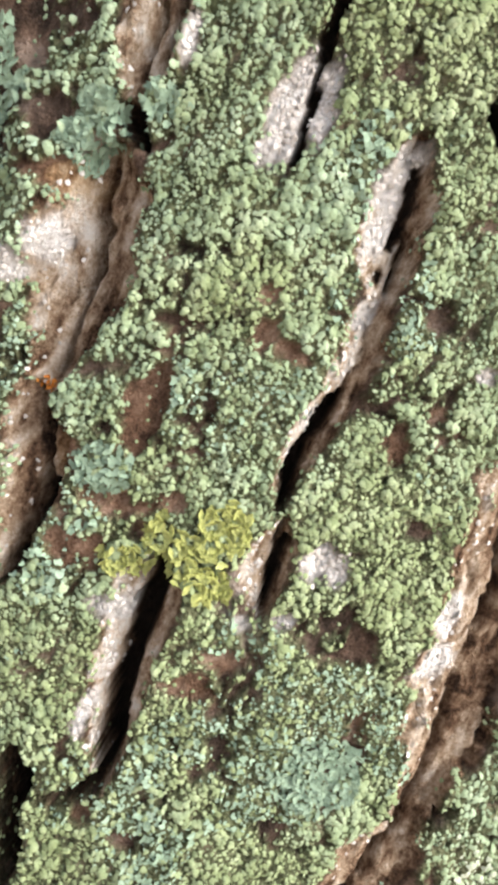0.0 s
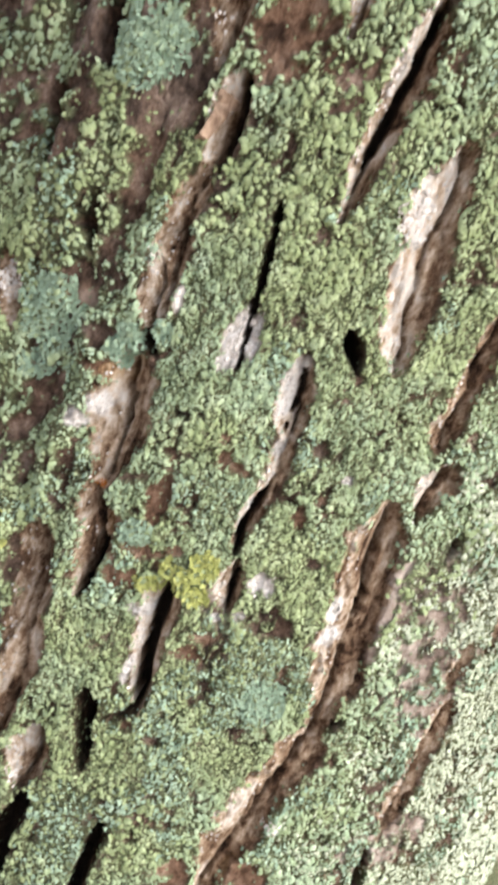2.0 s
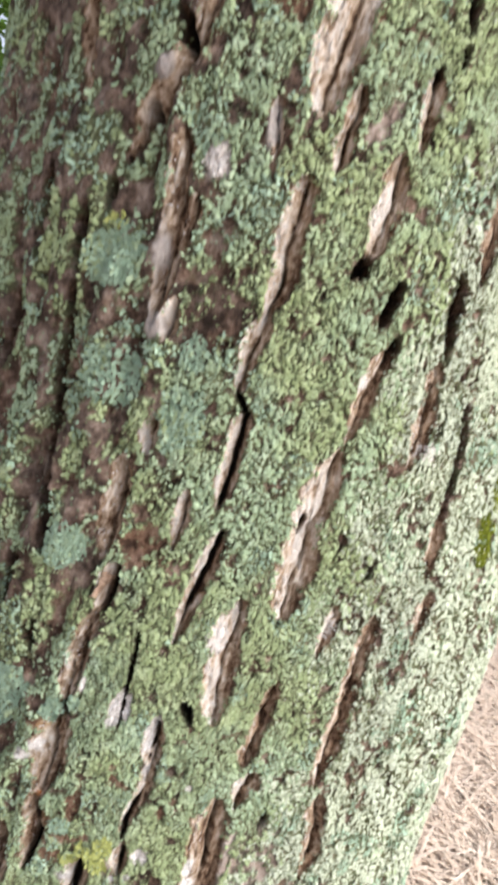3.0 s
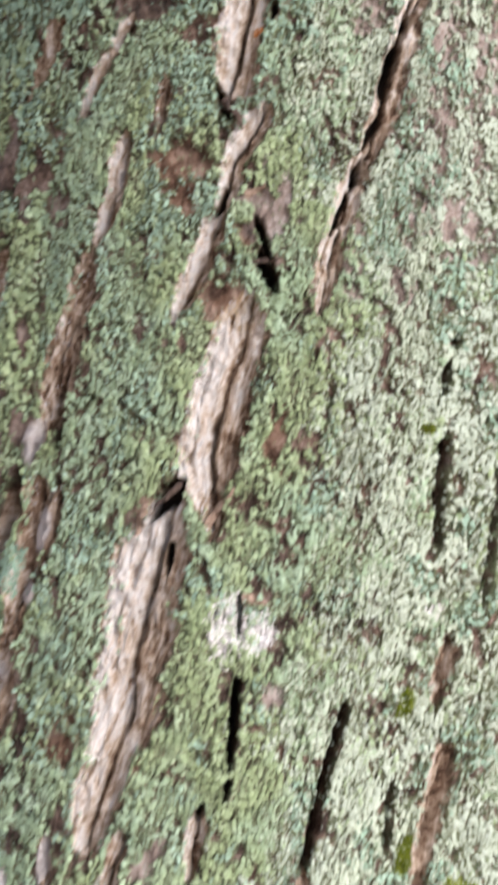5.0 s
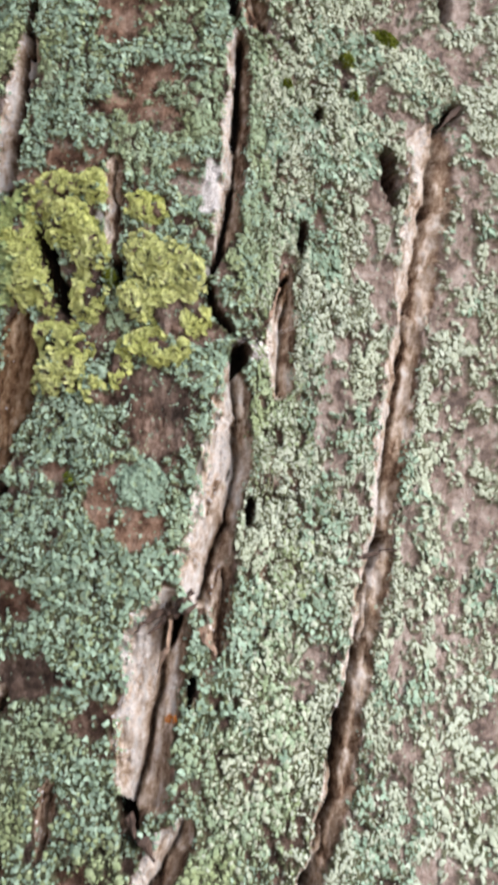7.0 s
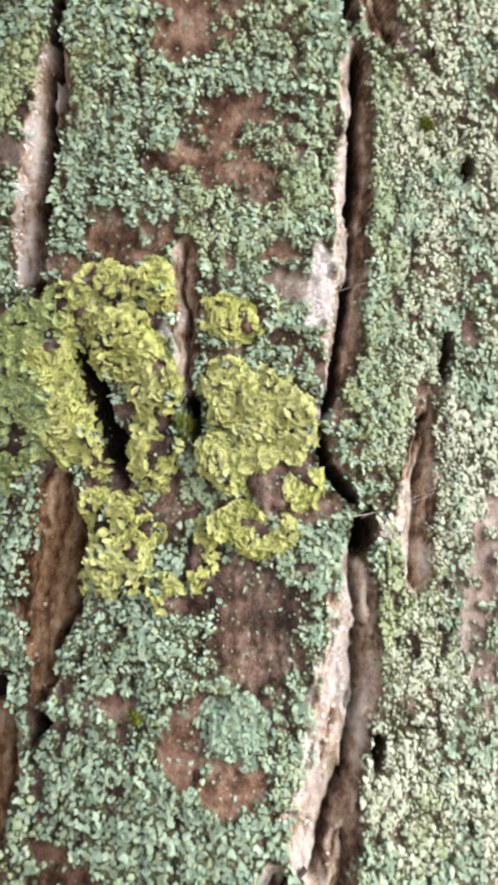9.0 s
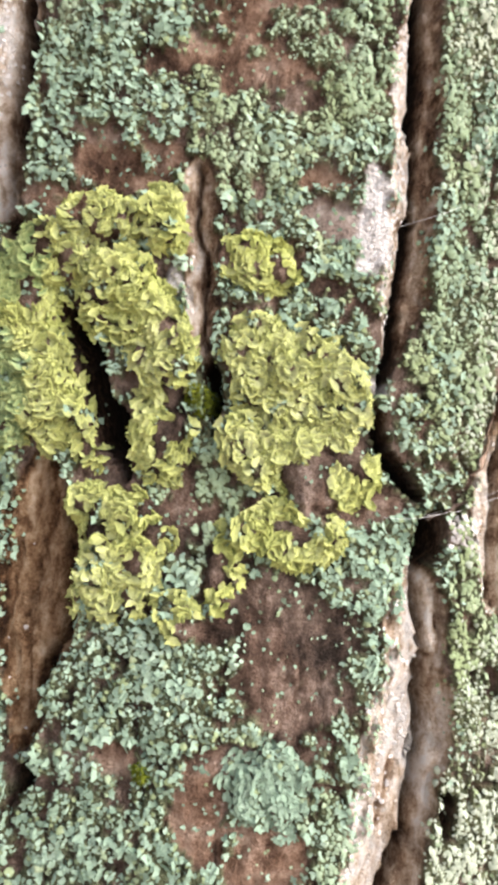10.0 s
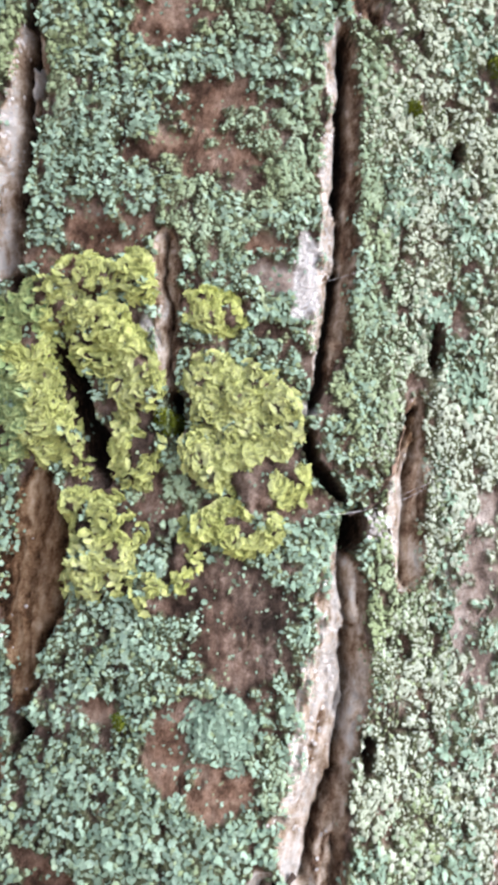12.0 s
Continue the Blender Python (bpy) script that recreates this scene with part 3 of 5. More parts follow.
groove("slot", 8.9, (167.7, 1549.6), (176.2, 1438.9))
groove("slot", 7.7, (186.3, 1384.3), (170.5, 1359.5))
groove("tan", 27.5, (170.6, 1355.5), (162.5, 1275.3), (155.1, 1214.4))
groove("tan", 24.2, (157.1, 1233.1), (151.0, 1167.1), (142.7, 1105.8))
groove("slot", 8.3, (147.6, 1104.5), (137.8, 1083.9))
groove("tan", 18.9, (146.4, 1114.5), (133.4, 1061.2), (125.0, 1036.0))
groove("slot", 5.9, (129.3, 1042.2), (124.2, 1029.9))
groove("slot", 8.4, (123.3, 1020.7), (111.9, 982.5))
groove("slot", 10.3, (140.5, 1333.8), (145.6, 1300.7))
groove("slot", 4.9, (91.3, 1272.6), (90.3, 1252.9))
groove("slot", 3.6, (101.7, 1349.8), (100.1, 1337.8))
groove("slot", 8.2, (51.2, 1488.8), (55.6, 1444.3), (56.5, 1393.7))
groove("slot", 5.5, (-53.9, 1402.7), (-61.5, 1351.1), (-66.8, 1296.0))
groove("brown", 14.8, (65.9, 1417.4), (71.7, 1389.9))
groove("brown", 13.5, (121.7, -113.6), (116.4, -151.8), (114.8, -203.3))
groove("brown", 10.1, (115.3, -80.1), (116.4, -110.0))
groove("slot", 6.1, (111.2, -207.0), (114.6, -244.4))
groove("slot", 5.7, (86.4, -22.6), (83.5, -37.8))

groove("brown", 27.7, (-159.2, 841.0), (-176.5, 764.0), (-180.0, 719.6), (-188.0, 652.0), (-204.4, 610.4))
groove("brown", 18.3, (-71.8, 829.8), (-94.4, 779.7), (-94.8, 712.9))
groove("brown", 19.0, (-112.3, 677.4), (-124.4, 637.6), (-133.6, 606.4))
groove("brown", 22.4, (-98.8, 576.8), (-92.5, 535.5), (-102.3, 482.3), (-124.3, 437.9), (-134.6, 408.4))
groove("brown", 18.0, (-95.0, 432.6), (-90.4, 373.3), (-89.0, 307.8))
groove("slot", 10.1, (-169.1, 767.7), (-176.3, 719.3), (-183.9, 656.6))
groove("slot", 5.5, (-87.7, 738.7), (-87.2, 717.8))

# bark left bare: kind, place, half width, half height
bald("bark", -109.5, 40.4, 9.7, 12.8)
bald("bark", -94.7, 48.7, 4.5, 4.8)
bald("bark", -96.5, 22.4, 7.7, 5.7)
bald("rust", -85.9, 9.4, 11.1, 4.0)
bald("rust", -44.6, -35.7, 5.1, 10.9)
bald("rust", -44.2, -47.2, 3.4, 5.9)
bald("bark", -43.6, -16.1, 7.9, 1.7)
bald("rust", -25.4, -12.8, 3.2, 5.6)
bald("rust", -18.2, -15.6, 4.9, 3.1)
bald("rust", -26.8, -3.7, 3.2, 2.8)
bald("rust", 18.7, -20.6, 2.4, 1.9)
bald("rust", 12.9, -30.3, 3.7, 4.4)
bald("rust", -43.7, -64.4, 10.3, 4.5)
bald("rust", -46.6, -78.6, 7.2, 6.5)
bald("rust", -30.3, -59.0, 4.0, 3.9)
bald("bark", -34.7, -69.1, 5.4, 3.0)
bald("bark", 25.6, -84.5, 6.0, 5.3)
bald("bark", 16.1, -78.8, 4.0, 5.5)
bald("rust", 33.6, -105.1, 6.3, 3.8)
bald("bark", 34.3, -114.8, 4.8, 4.3)
bald("rust", -8.9, -107.2, 7.0, 4.6)
bald("rust", -4.4, -96.2, 6.9, 3.2)
bald("rust", -22.6, -150.6, 3.9, 3.5)
bald("bark", 21.9, -140.8, 5.5, 3.3)
bald("bark", -9.6, -154.5, 4.7, 2.7)
bald("bark", 27.0, -49.5, 3.5, 4.0)
bald("pink", -10.4, -75.8, 4.0, 7.0)
bald("bark", 9.5, 2.7, 5.1, 3.3)
bald("rust", -59.2, -56.6, 4.3, 6.0)
bald("rust", -29.1, 1292.2, 14.1, 8.7)
bald("rust", -52.4, 1276.0, 9.9, 6.7)
bald("rust", 27.9, 1293.4, 9.6, 3.9)
bald("rust", 29.9, 1282.8, 7.7, 4.3)
bald("rust", 7.6, 1326.6, 11.5, 8.4)
bald("bark", -19.5, 1256.3, 4.0, 6.8)
bald("bark", 17.1, 1152.7, 17.2, 16.7)
bald("bark", 14.2, 1135.7, 14.9, 10.5)
bald("bark", 20.3, 1124.4, 9.0, 6.0)
bald("bark", -4.6, 1110.3, 5.9, 9.0)
bald("bark", 5.9, 1089.4, 15.6, 7.5)
bald("rust", -33.0, 1110.9, 6.6, 4.3)
bald("bark", -6.4, 1152.2, 8.9, 4.5)
bald("bark", 8.3, 1165.0, 10.4, 6.1)
bald("bark", 27.1, 1260.0, 6.2, 2.9)
bald("bark", -12.4, 1186.3, 7.5, 10.8)
bald("bark", 38.4, 1197.1, 9.4, 7.8)
bald("rust", -8.9, 1096.0, 6.0, 9.0)
bald("bark", -191.2, 122.2, 39.2, 10.3)
bald("bark", -138.4, 105.7, 10.9, 26.5)
bald("pink", 80.1, -65.3, 22.3, 29.2)
bald("pink", 109.9, -103.5, 20.8, 31.0)
bald("pink", 122.2, -200.5, 19.4, 18.3)
bald("rust", 53.1, -227.1, 10.6, 11.6)
bald("rust", 20.7, -229.9, 7.4, 11.4)
bald("bark", -124.8, 318.0, 22.9, 18.9)
bald("bark", -40.8, 336.2, 17.2, 26.0)
bald("rust", -55.4, 159.4, 17.2, 17.9)
bald("bark", -78.0, 335.1, 19.8, 19.8)
bald("bark", -51.3, 318.0, 20.8, 37.9)
bald("bark", -195.5, 580.9, 41.8, 27.8)
bald("bark", -118.3, 318.9, 30.3, 22.0)
bald("rust", -43.2, 526.8, 14.4, 18.6)
bald("pink", 29.8, 465.6, 9.0, 18.6)
bald("bark", -81.7, 779.0, 18.1, 25.1)
bald("bark", -92.8, 385.6, 14.0, 29.9)
bald("pink", 89.6, 583.9, 9.6, 12.7)
bald("rust", -13.7, 903.6, 18.2, 20.5)
bald("rust", 21.0, 825.6, 17.4, 13.9)
bald("pink", 48.3, 889.9, 15.6, 21.7)
bald("rust", 34.6, 871.6, 12.5, 12.4)
bald("pink", 96.2, 1029.4, 13.5, 11.2)
bald("pink", 141.6, 864.5, 9.3, 22.5)
bald("pink", 194.6, 911.9, 36.9, 24.1)
bald("pink", 238.4, 1127.5, 19.3, 18.9)
bald("pink", 164.9, 1041.4, 14.8, 24.2)
bald("pink", 106.3, 867.2, 8.3, 31.4)
bald("rust", 69.4, 746.3, 7.7, 21.3)
bald("rust", 1.7, 1393.0, 15.2, 14.7)
bald("bark", -48.2, 1006.8, 24.9, 9.2)
bald("pink", 97.8, 1025.1, 11.2, 9.5)
bald("pink", 138.6, 1257.9, 18.2, 28.8)
bald("pink", 193.5, 1299.7, 10.4, 46.0)
bald("pink", 218.6, 1131.1, 20.9, 100.4)
bald("pink", 110.5, 1170.8, 11.9, 41.0)
bald("pink", 188.9, 1523.3, 16.1, 12.4)
bald("bark", -25.2, 1466.3, 15.5, 19.0)
bald("pink", -74.7, 1324.0, 11.2, 5.7)
bald("pink", 96.1, 1027.6, 10.2, 11.7)
bald("bark", -39.2, 1008.4, 17.1, 7.0)
bald("rust", -53.3, 1044.1, 12.0, 8.6)

bald("rust", -5.2, 1379.4, 10.6, 9.9)
bald("rust", 14.7, 1354.1, 9.5, 7.0)
bald("rust", 5.0, 1343.4, 8.4, 9.3)
bald("rust", 4.6, 1329.1, 18.9, 5.5)
bald("rust", -17.4, 1325.6, 8.9, 4.2)
bald("bark", 21.8, 1318.4, 5.0, 3.4)
bald("pink", 72.7, 1398.5, 8.9, 7.7)
bald("pink", 31.1, 1281.2, 8.8, 5.8)
bald("rust", 80.6, 1229.2, 3.3, 10.0)
bald("bark", -36.5, 1193.7, 8.5, 9.5)
bald("rust", -8.5, 1105.5, 5.2, 8.0)
bald("rust", 9.6, 1087.9, 12.0, 10.0)

# pale knobs of bark between the furrows: place, half width, half height
knob(-235.8, 744.5, 9.5, 15.0)
knob(-169.0, 761.1, 7.5, 9.2)
knob(-105.7, 711.9, 7.7, 14.4)
knob(-86.1, 656.9, 7.4, 15.9)
knob(-88.4, 612.3, 6.1, 8.4)
knob(-102.7, 546.4, 7.5, 14.3)
knob(-104.5, 522.5, 8.1, 7.1)
knob(-118.9, 472.1, 7.8, 8.5)
knob(-69.9, 420.2, 9.1, 12.3)
knob(-39.5, 449.0, 4.2, 14.6)
knob(-94.5, 358.9, 6.1, 13.4)
knob(-86.6, 308.6, 7.4, 9.2)
knob(-184.6, 574.8, 9.0, 15.0)
knob(-183.4, 545.2, 8.0, 9.2)

# chalk-white spots: place, half width, half height
chalk(-38.6, 37.8, 5.0, 12.2)
chalk(-32.5, 39.5, 3.5, 9.6)
chalk(-8.4, 35.3, 3.0, 3.2)
chalk(-10.8, 26.4, 5.0, 5.9)
chalk(-9.8, 16.4, 3.3, 6.0)
chalk(-91.0, -14.9, 5.3, 5.3)
chalk(-84.5, -6.5, 4.2, 5.0)
chalk(-66.4, 47.2, 2.0, 5.5)
chalk(8.1, -64.5, 4.8, 4.6)
chalk(4.6, -81.5, 3.2, 2.5)
chalk(-4.1, -85.2, 2.9, 1.9)
chalk(-32.8, -92.3, 6.5, 4.1)
chalk(-30.6, -122.6, 1.9, 7.9)
chalk(45.9, -84.7, 5.5, 5.5)
chalk(-8.5, -29.2, 1.8, 3.2)
chalk(-5.2, -2.2, 2.3, 5.0)
chalk(26.5, -7.3, 2.9, 2.3)
chalk(43.5, -71.5, 3.2, 6.7)
chalk(42.4, 1293.6, 3.8, 6.6)
chalk(42.8, 1279.0, 4.7, 9.8)
chalk(40.3, 1269.6, 4.1, 3.9)
chalk(-16.5, 1256.7, 2.1, 4.9)
chalk(41.1, 1231.3, 2.8, 2.2)

# ---- how thickly lichen covers the bark ----
YELLOW_AREAS = [(-76.4, 1222, 20.2, 33.1), (-60.5, 1234.6, 13.1, 19.7), (-54, 1211.5, 10.7, 12.9), (-53.7, 1259.4, 15.9, 8.8), (-37.6, 1272.1, 11.5, 7.6), (-19.7, 1274.2, 5.7, 10.8), (-31.7, 1248.7, 12.3, 16.2), (-20.6, 1232.9, 8.1, 17), (-20.7, 1207.5, 9, 12.7), (-34, 1174.3, 15.1, 16.8), (-37.1, 1157.3, 11.2, 7.3), (-15.9, 1154.6, 5.5, 6.2), (8, 1263.8, 11.7, 8.1), (9.4, 1232.9, 10, 14.8), (24.3, 1224.7, 14.3, 19.1), (24, 1203.7, 15.2, 12.6), (14.8, 1183.6, 16, 9.4), (5.1, 1209.2, 8, 10.5), (-3.1, 1168.8, 4.9, 9.4), (-42.2, 1202.4, 4.5, 6.4)]
for s0, z0, rs, rz in YELLOW_AREAS:
    bald("bark", s0, z0, rs, rz)
left_shade = np.clip((-45 - SG - 45 * ease((ZG - 680) / 120)) / 60, 0, 1) * np.clip((1000 - ZG) / 90, 0, 1)
right_dry = np.clip((SG - 105) / 60, 0, 1) * np.clip((ZG - 880) / 120, 0, 1)
left_bare = ease((-15 - SG) / 60) * ease((ZG - 130) / 60) * ease((380 - ZG) / 120)
furrow = rough(SG / 19 + 0.5 * rough(SG / 30, ZG / 40, 26), ZG / 95, 27, 2)
patchy = np.clip(0.17 + 0.18 * right_dry + 0.24 * left_bare + 0.55 * rough(WS / 17, WZ / 25, 31, 3) * (0.75 + 0.5 * right_dry) + left_shade * (0.02 - (1.0 + 0.3 * ease((ZG - 200) / 120)) * furrow), 0, 0.96)
knob_a, _, knob_own = cells(WS / 13, WZ / 21, 39)
knobs = left_shade * ease((ZG - 60) / 80) * np.clip((0.8 - knob_a) / 0.3, 0, 1) * (knob_own > 0.62)
patchy = np.maximum(patchy, 0.9 * knobs)
lush = ease((150 - ZG) / 60) * ease((SG + 95) / 40) * ease((95 - SG) / 40)
lush = np.maximum(0.62 * lush, 0.5 * ease((ZG - 980) / 80) * ease((125 - SG) / 50))
patchy = patchy * (1 - lush)
near_a, near_b, own = cells(WS / 4.2, WZ / 4.6, 43)
big_a, big_b, big_own = cells(WS / 11 + 0.55 * rough(SG / 7, ZG / 7, 48, 2), WZ / 12.5 + 0.55 * rough(SG / 7, ZG / 7, 52, 2), 47)
present = np.clip((1.04 - np.maximum(patchy, BALD) - ((0.45 - 0.12 * left_shade) * own + (0.55 + 0.12 * left_shade) * big_own)) / 0.05, 0, 1)
apart = 0.3 * np.clip(rough(WS / 16, WZ / 22, 37, 3) + 0.3 * ease((ZG - 950) / 150) - 0.12, 0, 1)
present = present * np.clip((big_b - big_a - apart) / 0.08 + 0.55 * own + 0.25 * lush, 0, 1)
COVER = present * (1 - NAKED)
PINK = np.maximum(np.maximum(PINK, right_dry * 0.9), 0.25 * knobs)
dome = np.sqrt(np.clip(1 - (near_a / 0.85) ** 2, 0, 1))
crease = np.clip((near_b - near_a) / 0.22, 0, 1)
big_crease = np.clip((big_b - big_a) / 0.2, 0, 1)
CREASE = crease * (0.4 + 0.6 * big_crease)
THICK = COVER * (0.5 + 1.0 * dome * (0.3 + 0.7 * crease) + 1.25 * big_crease * np.sqrt(np.clip(1 - big_a**2, 0, 1)) + 0.4 * rough(SG / 2.0, ZG / 2.0, 45, 2))
plate = cells(WS / 7, WZ / 10, 36)[2]
crack = np.exp(-((rough(WS / 6, WZ / 13, 35, 2) / 0.05) ** 2)) * np.clip(rough(SG / 20, ZG / 30, 38) * 2 + 0.6, 0, 1)
HEIGHT = HEIGHT + left_shade * (9 * furrow + 3.0 * knobs) + (0.8 * rough(SG / 3.5, ZG / 7, 29) + 1.3 * rough(WS / 8, WZ / 11, 33) + 0.9 * plate - 1.3 * crack) * (1 - COVER)
mound_a, _, mound_own = cells(SG / 8.5 + 0.4 * rough(SG / 9, ZG / 9, 14, 2), ZG / 9.5 + 0.4 * rough(SG / 9, ZG / 9, 15, 2), 16)
swell = np.zeros_like(SG)
for s0, z0, rs, rz in YELLOW_AREAS:
    d = np.hypot((SG - s0) / rs, (ZG - z0) / rz) + 0.3 * rough(SG / 6, ZG / 6, 18, 2)
    swell = np.maximum(swell, ease((1.12 - d) / 0.4))
swell = swell * np.clip(1 - DEPTH / 3, 0, 1)
MOUND = swell * (0.8 + (2.2 + 2.6 * mound_own) * np.sqrt(np.clip(1 - (mound_a / 0.8) ** 2, 0, 1)))
HEIGHT = HEIGHT + THICK + MOUND - DEPTH


def sample(grid, s, z):
    """Values of a grid at scattered places."""
    i = np.clip(np.searchsorted(S, s) - 1, 0, len(S) - 2)
    j = np.clip(np.searchsorted(Z, z) - 1, 0, len(Z) - 2)
    fs, fz = np.clip((s - S[i]) / (S[i + 1] - S[i]), 0, 1), np.clip((z - Z[j]) / (Z[j + 1] - Z[j]), 0, 1)
    return (grid[i, j] * (1 - fs) + grid[i + 1, j] * fs) * (1 - fz) + (grid[i, j + 1] * (1 - fs) + grid[i + 1, j + 1] * fs) * fz


def mesh_of(name, verts, faces, material, smooth=True):
    """A mesh from arrays of vertices and equal-sided faces."""
    me = bpy.data.meshes.new(name)
    sides = faces.shape[1]
    me.vertices.add(len(verts))
    me.vertices.foreach_set("co", np.ascontiguousarray(verts, dtype=np.float32).ravel())
    me.loops.add(faces.size)
    me.loops.foreach_set("vertex_index", np.ascontiguousarray(faces, dtype=np.int32).ravel())
    me.polygons.add(len(faces))
    me.polygons.foreach_set("loop_start", np.arange(0, faces.size, sides, dtype=np.int32))
    me.polygons.foreach_set("use_smooth", np.full(len(faces), smooth))
    me.update(calc_edges=True)
    me.materials.append(material)
    return me


def build_trunk():
    tree = tagged(new("tree"), "old broad tree trunk with fissured lichen-covered bark", "tree")
    verts = trunk_point(SG / 1000, ZG / 1000, HEIGHT / 1000).reshape(-1, 3)
    ns, nz = SG.shape
    i, j = np.meshgrid(np.arange(ns), np.arange(nz - 1), indexing="ij")
    i2 = (i + 1) % ns
    faces = np.stack([i * nz + j, i2 * nz + j, i2 * nz + j + 1, i * nz + j + 1], -1).reshape(-1, 4)
    label = LABEL.ravel()[faces[:, 0]]
    grids = (("pale", PALE), ("raw", RAW), ("rust", RUST), ("pink", PINK), ("white", CRUST), ("dark", CRACK_SHADE), ("cover", COVER))

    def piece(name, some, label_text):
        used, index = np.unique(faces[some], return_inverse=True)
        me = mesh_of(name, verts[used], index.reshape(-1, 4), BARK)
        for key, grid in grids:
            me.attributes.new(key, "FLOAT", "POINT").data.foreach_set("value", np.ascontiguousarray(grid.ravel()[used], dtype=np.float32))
        ob = tagged(new(name, me), label_text)
        ob.parent = tree

    piece("trunk", label == 0, "fissured brown bark between the torn grooves")
    for mark in np.unique(label[label > 0]):
        piece("torn_groove", label == mark, "torn groove with pale cream and brown fibres, far face toned darker for shade")
    return tree


TREE = build_trunk()


# ---- lichens ----
def frames_at(s, z):
    """Place, right, up and outward directions on the bark, for s and z in millimetres."""
    p = trunk_point(s / 1000, z / 1000, sample(HEIGHT, s, z) / 1000)
    a = trunk_point(s / 1000 + 0.001, z / 1000, sample(HEIGHT, s + 1, z) / 1000) - p
    b = trunk_point(s / 1000, z / 1000 + 0.0015, sample(HEIGHT, s, z + 1.5) / 1000) - p
    a /= np.linalg.norm(a, axis=1, keepdims=True)
    out = np.cross(a, b)
    out /= np.linalg.norm(out, axis=1, keepdims=True)
    return p, a, np.cross(out, a), out


def lobe_shapes(rng, kinds, rim, dome, cut):
    """Lobed little cushions: a centre, and a ragged rim. Units of their radius."""
    turn = np.linspace(0, 2 * np.pi, rim, endpoint=False)
    made = []
    for _ in range(kinds):
        r = 1 + cut * np.where(np.arange(rim) % 2, -1, 1) * rng.uniform(0.4, 1, rim) + rng.uniform(-0.15, 0.15, rim)
        height = rng.uniform(-0.26, -0.02, rim)
        made.append(np.concatenate([[[0, 0, dome]], np.stack([r * np.cos(turn), r * np.sin(turn), height], -1)]))
    return np.array(made)


def scatter_lobes(s, z, radius, shapes, lean, lift, rng):
    """Vertices and triangles of one lobe at every place."""
    n, rim = len(s), shapes.shape[1] - 1
    p, right, up, out = frames_at(s, z)
    spin, kind = rng.uniform(0, 2 * np.pi, n), rng.randint(0, len(shapes), n)
    shape = shapes[kind] * radius[:, None, None]
    x = shape[..., 0] * np.cos(spin)[:, None] - shape[..., 1] * np.sin(spin)[:, None]
    y = shape[..., 0] * np.sin(spin)[:, None] + shape[..., 1] * np.cos(spin)[:, None]
    slope = rng.normal(0, lean, (n, 2))
    h = shape[..., 2] + x * slope[:, :1] + y * slope[:, 1:] + lift * radius[:, None]
    verts = p[:, None] + (x[..., None] * right[:, None] + y[..., None] * up[:, None] + h[..., None] * out[:, None]) / 1000
    k = np.arange(rim)
    fan = np.stack([0 * k, 1 + k, 1 + (k + 1) % rim], -1)
    faces = (np.arange(n) * (rim + 1))[:, None, None] + fan
    return verts.reshape(-1, 3), faces.reshape(-1, 3)


def scatter_fans(s, z, length, rng):
    """Small leafy lobes that grow outward over the bark, one at every place."""
    n = len(s)
    p, right, up, out = frames_at(s, z)
    middle_s, middle_z = np.round(s / 9 + 0.3 * np.sin(z / 9)) * 9, np.round(z / 10) * 10
    spin = np.arctan2(z - middle_z, s - middle_s) - np.pi / 2 + rng.normal(0, 0.6, n)
    shape = np.array([(x * w, y - (0.1 if x else 0.24) * (row == 2), h * (0.6 + 0.4 * abs(x))) for row, (y, w, h) in enumerate(((0.0, 0.3, 0.05), (0.5, 0.62, 0.2), (1.0, 0.6, 0.24))) for x in (-1.0, 0.0, 1.0)])
    local = shape[None] * length[:, None, None]
    local[..., 2] += rng.normal(0, 0.07, (n, 9)) * length[:, None] + local[..., 1] * rng.normal(0.08, 0.14, n)[:, None] + 0.25
    x = local[..., 0] * np.cos(spin)[:, None] - local[..., 1] * np.sin(spin)[:, None]
    y = local[..., 0] * np.sin(spin)[:, None] + local[..., 1] * np.cos(spin)[:, None]
    verts = p[:, None] + (x[..., None] * right[:, None] + y[..., None] * up[:, None] + local[..., 2:] * out[:, None]) / 1000
    k = np.array([[r * 3 + c, r * 3 + c + 1, r * 3 + c + 4, r * 3 + c + 3] for r in (0, 1) for c in (0, 1)])
    faces = (np.arange(n) * 9)[:, None, None] + k
    return verts.reshape(-1, 3), faces.reshape(-1, 4)


def jittered(rng, s0, s1, z0, z1, gap):
    a, b = np.meshgrid(np.arange(s0, s1, gap), np.arange(z0, z1, gap), indexing="ij")
    return (a + rng.uniform(-0.6, 0.6, a.shape) * gap).ravel(), (b + rng.uniform(-0.6, 0.6, b.shape) * gap).ravel()


def mintness(s, z):
    return np.clip((s - 70) / 90, -0.6, 0.75) + 0.5 * rough(s / 30, z / 40, 51, 3) + 0.3 * (z > 900) + 0.12 - 0.22 * ease((z - 450) / 150) * (z <= 900)


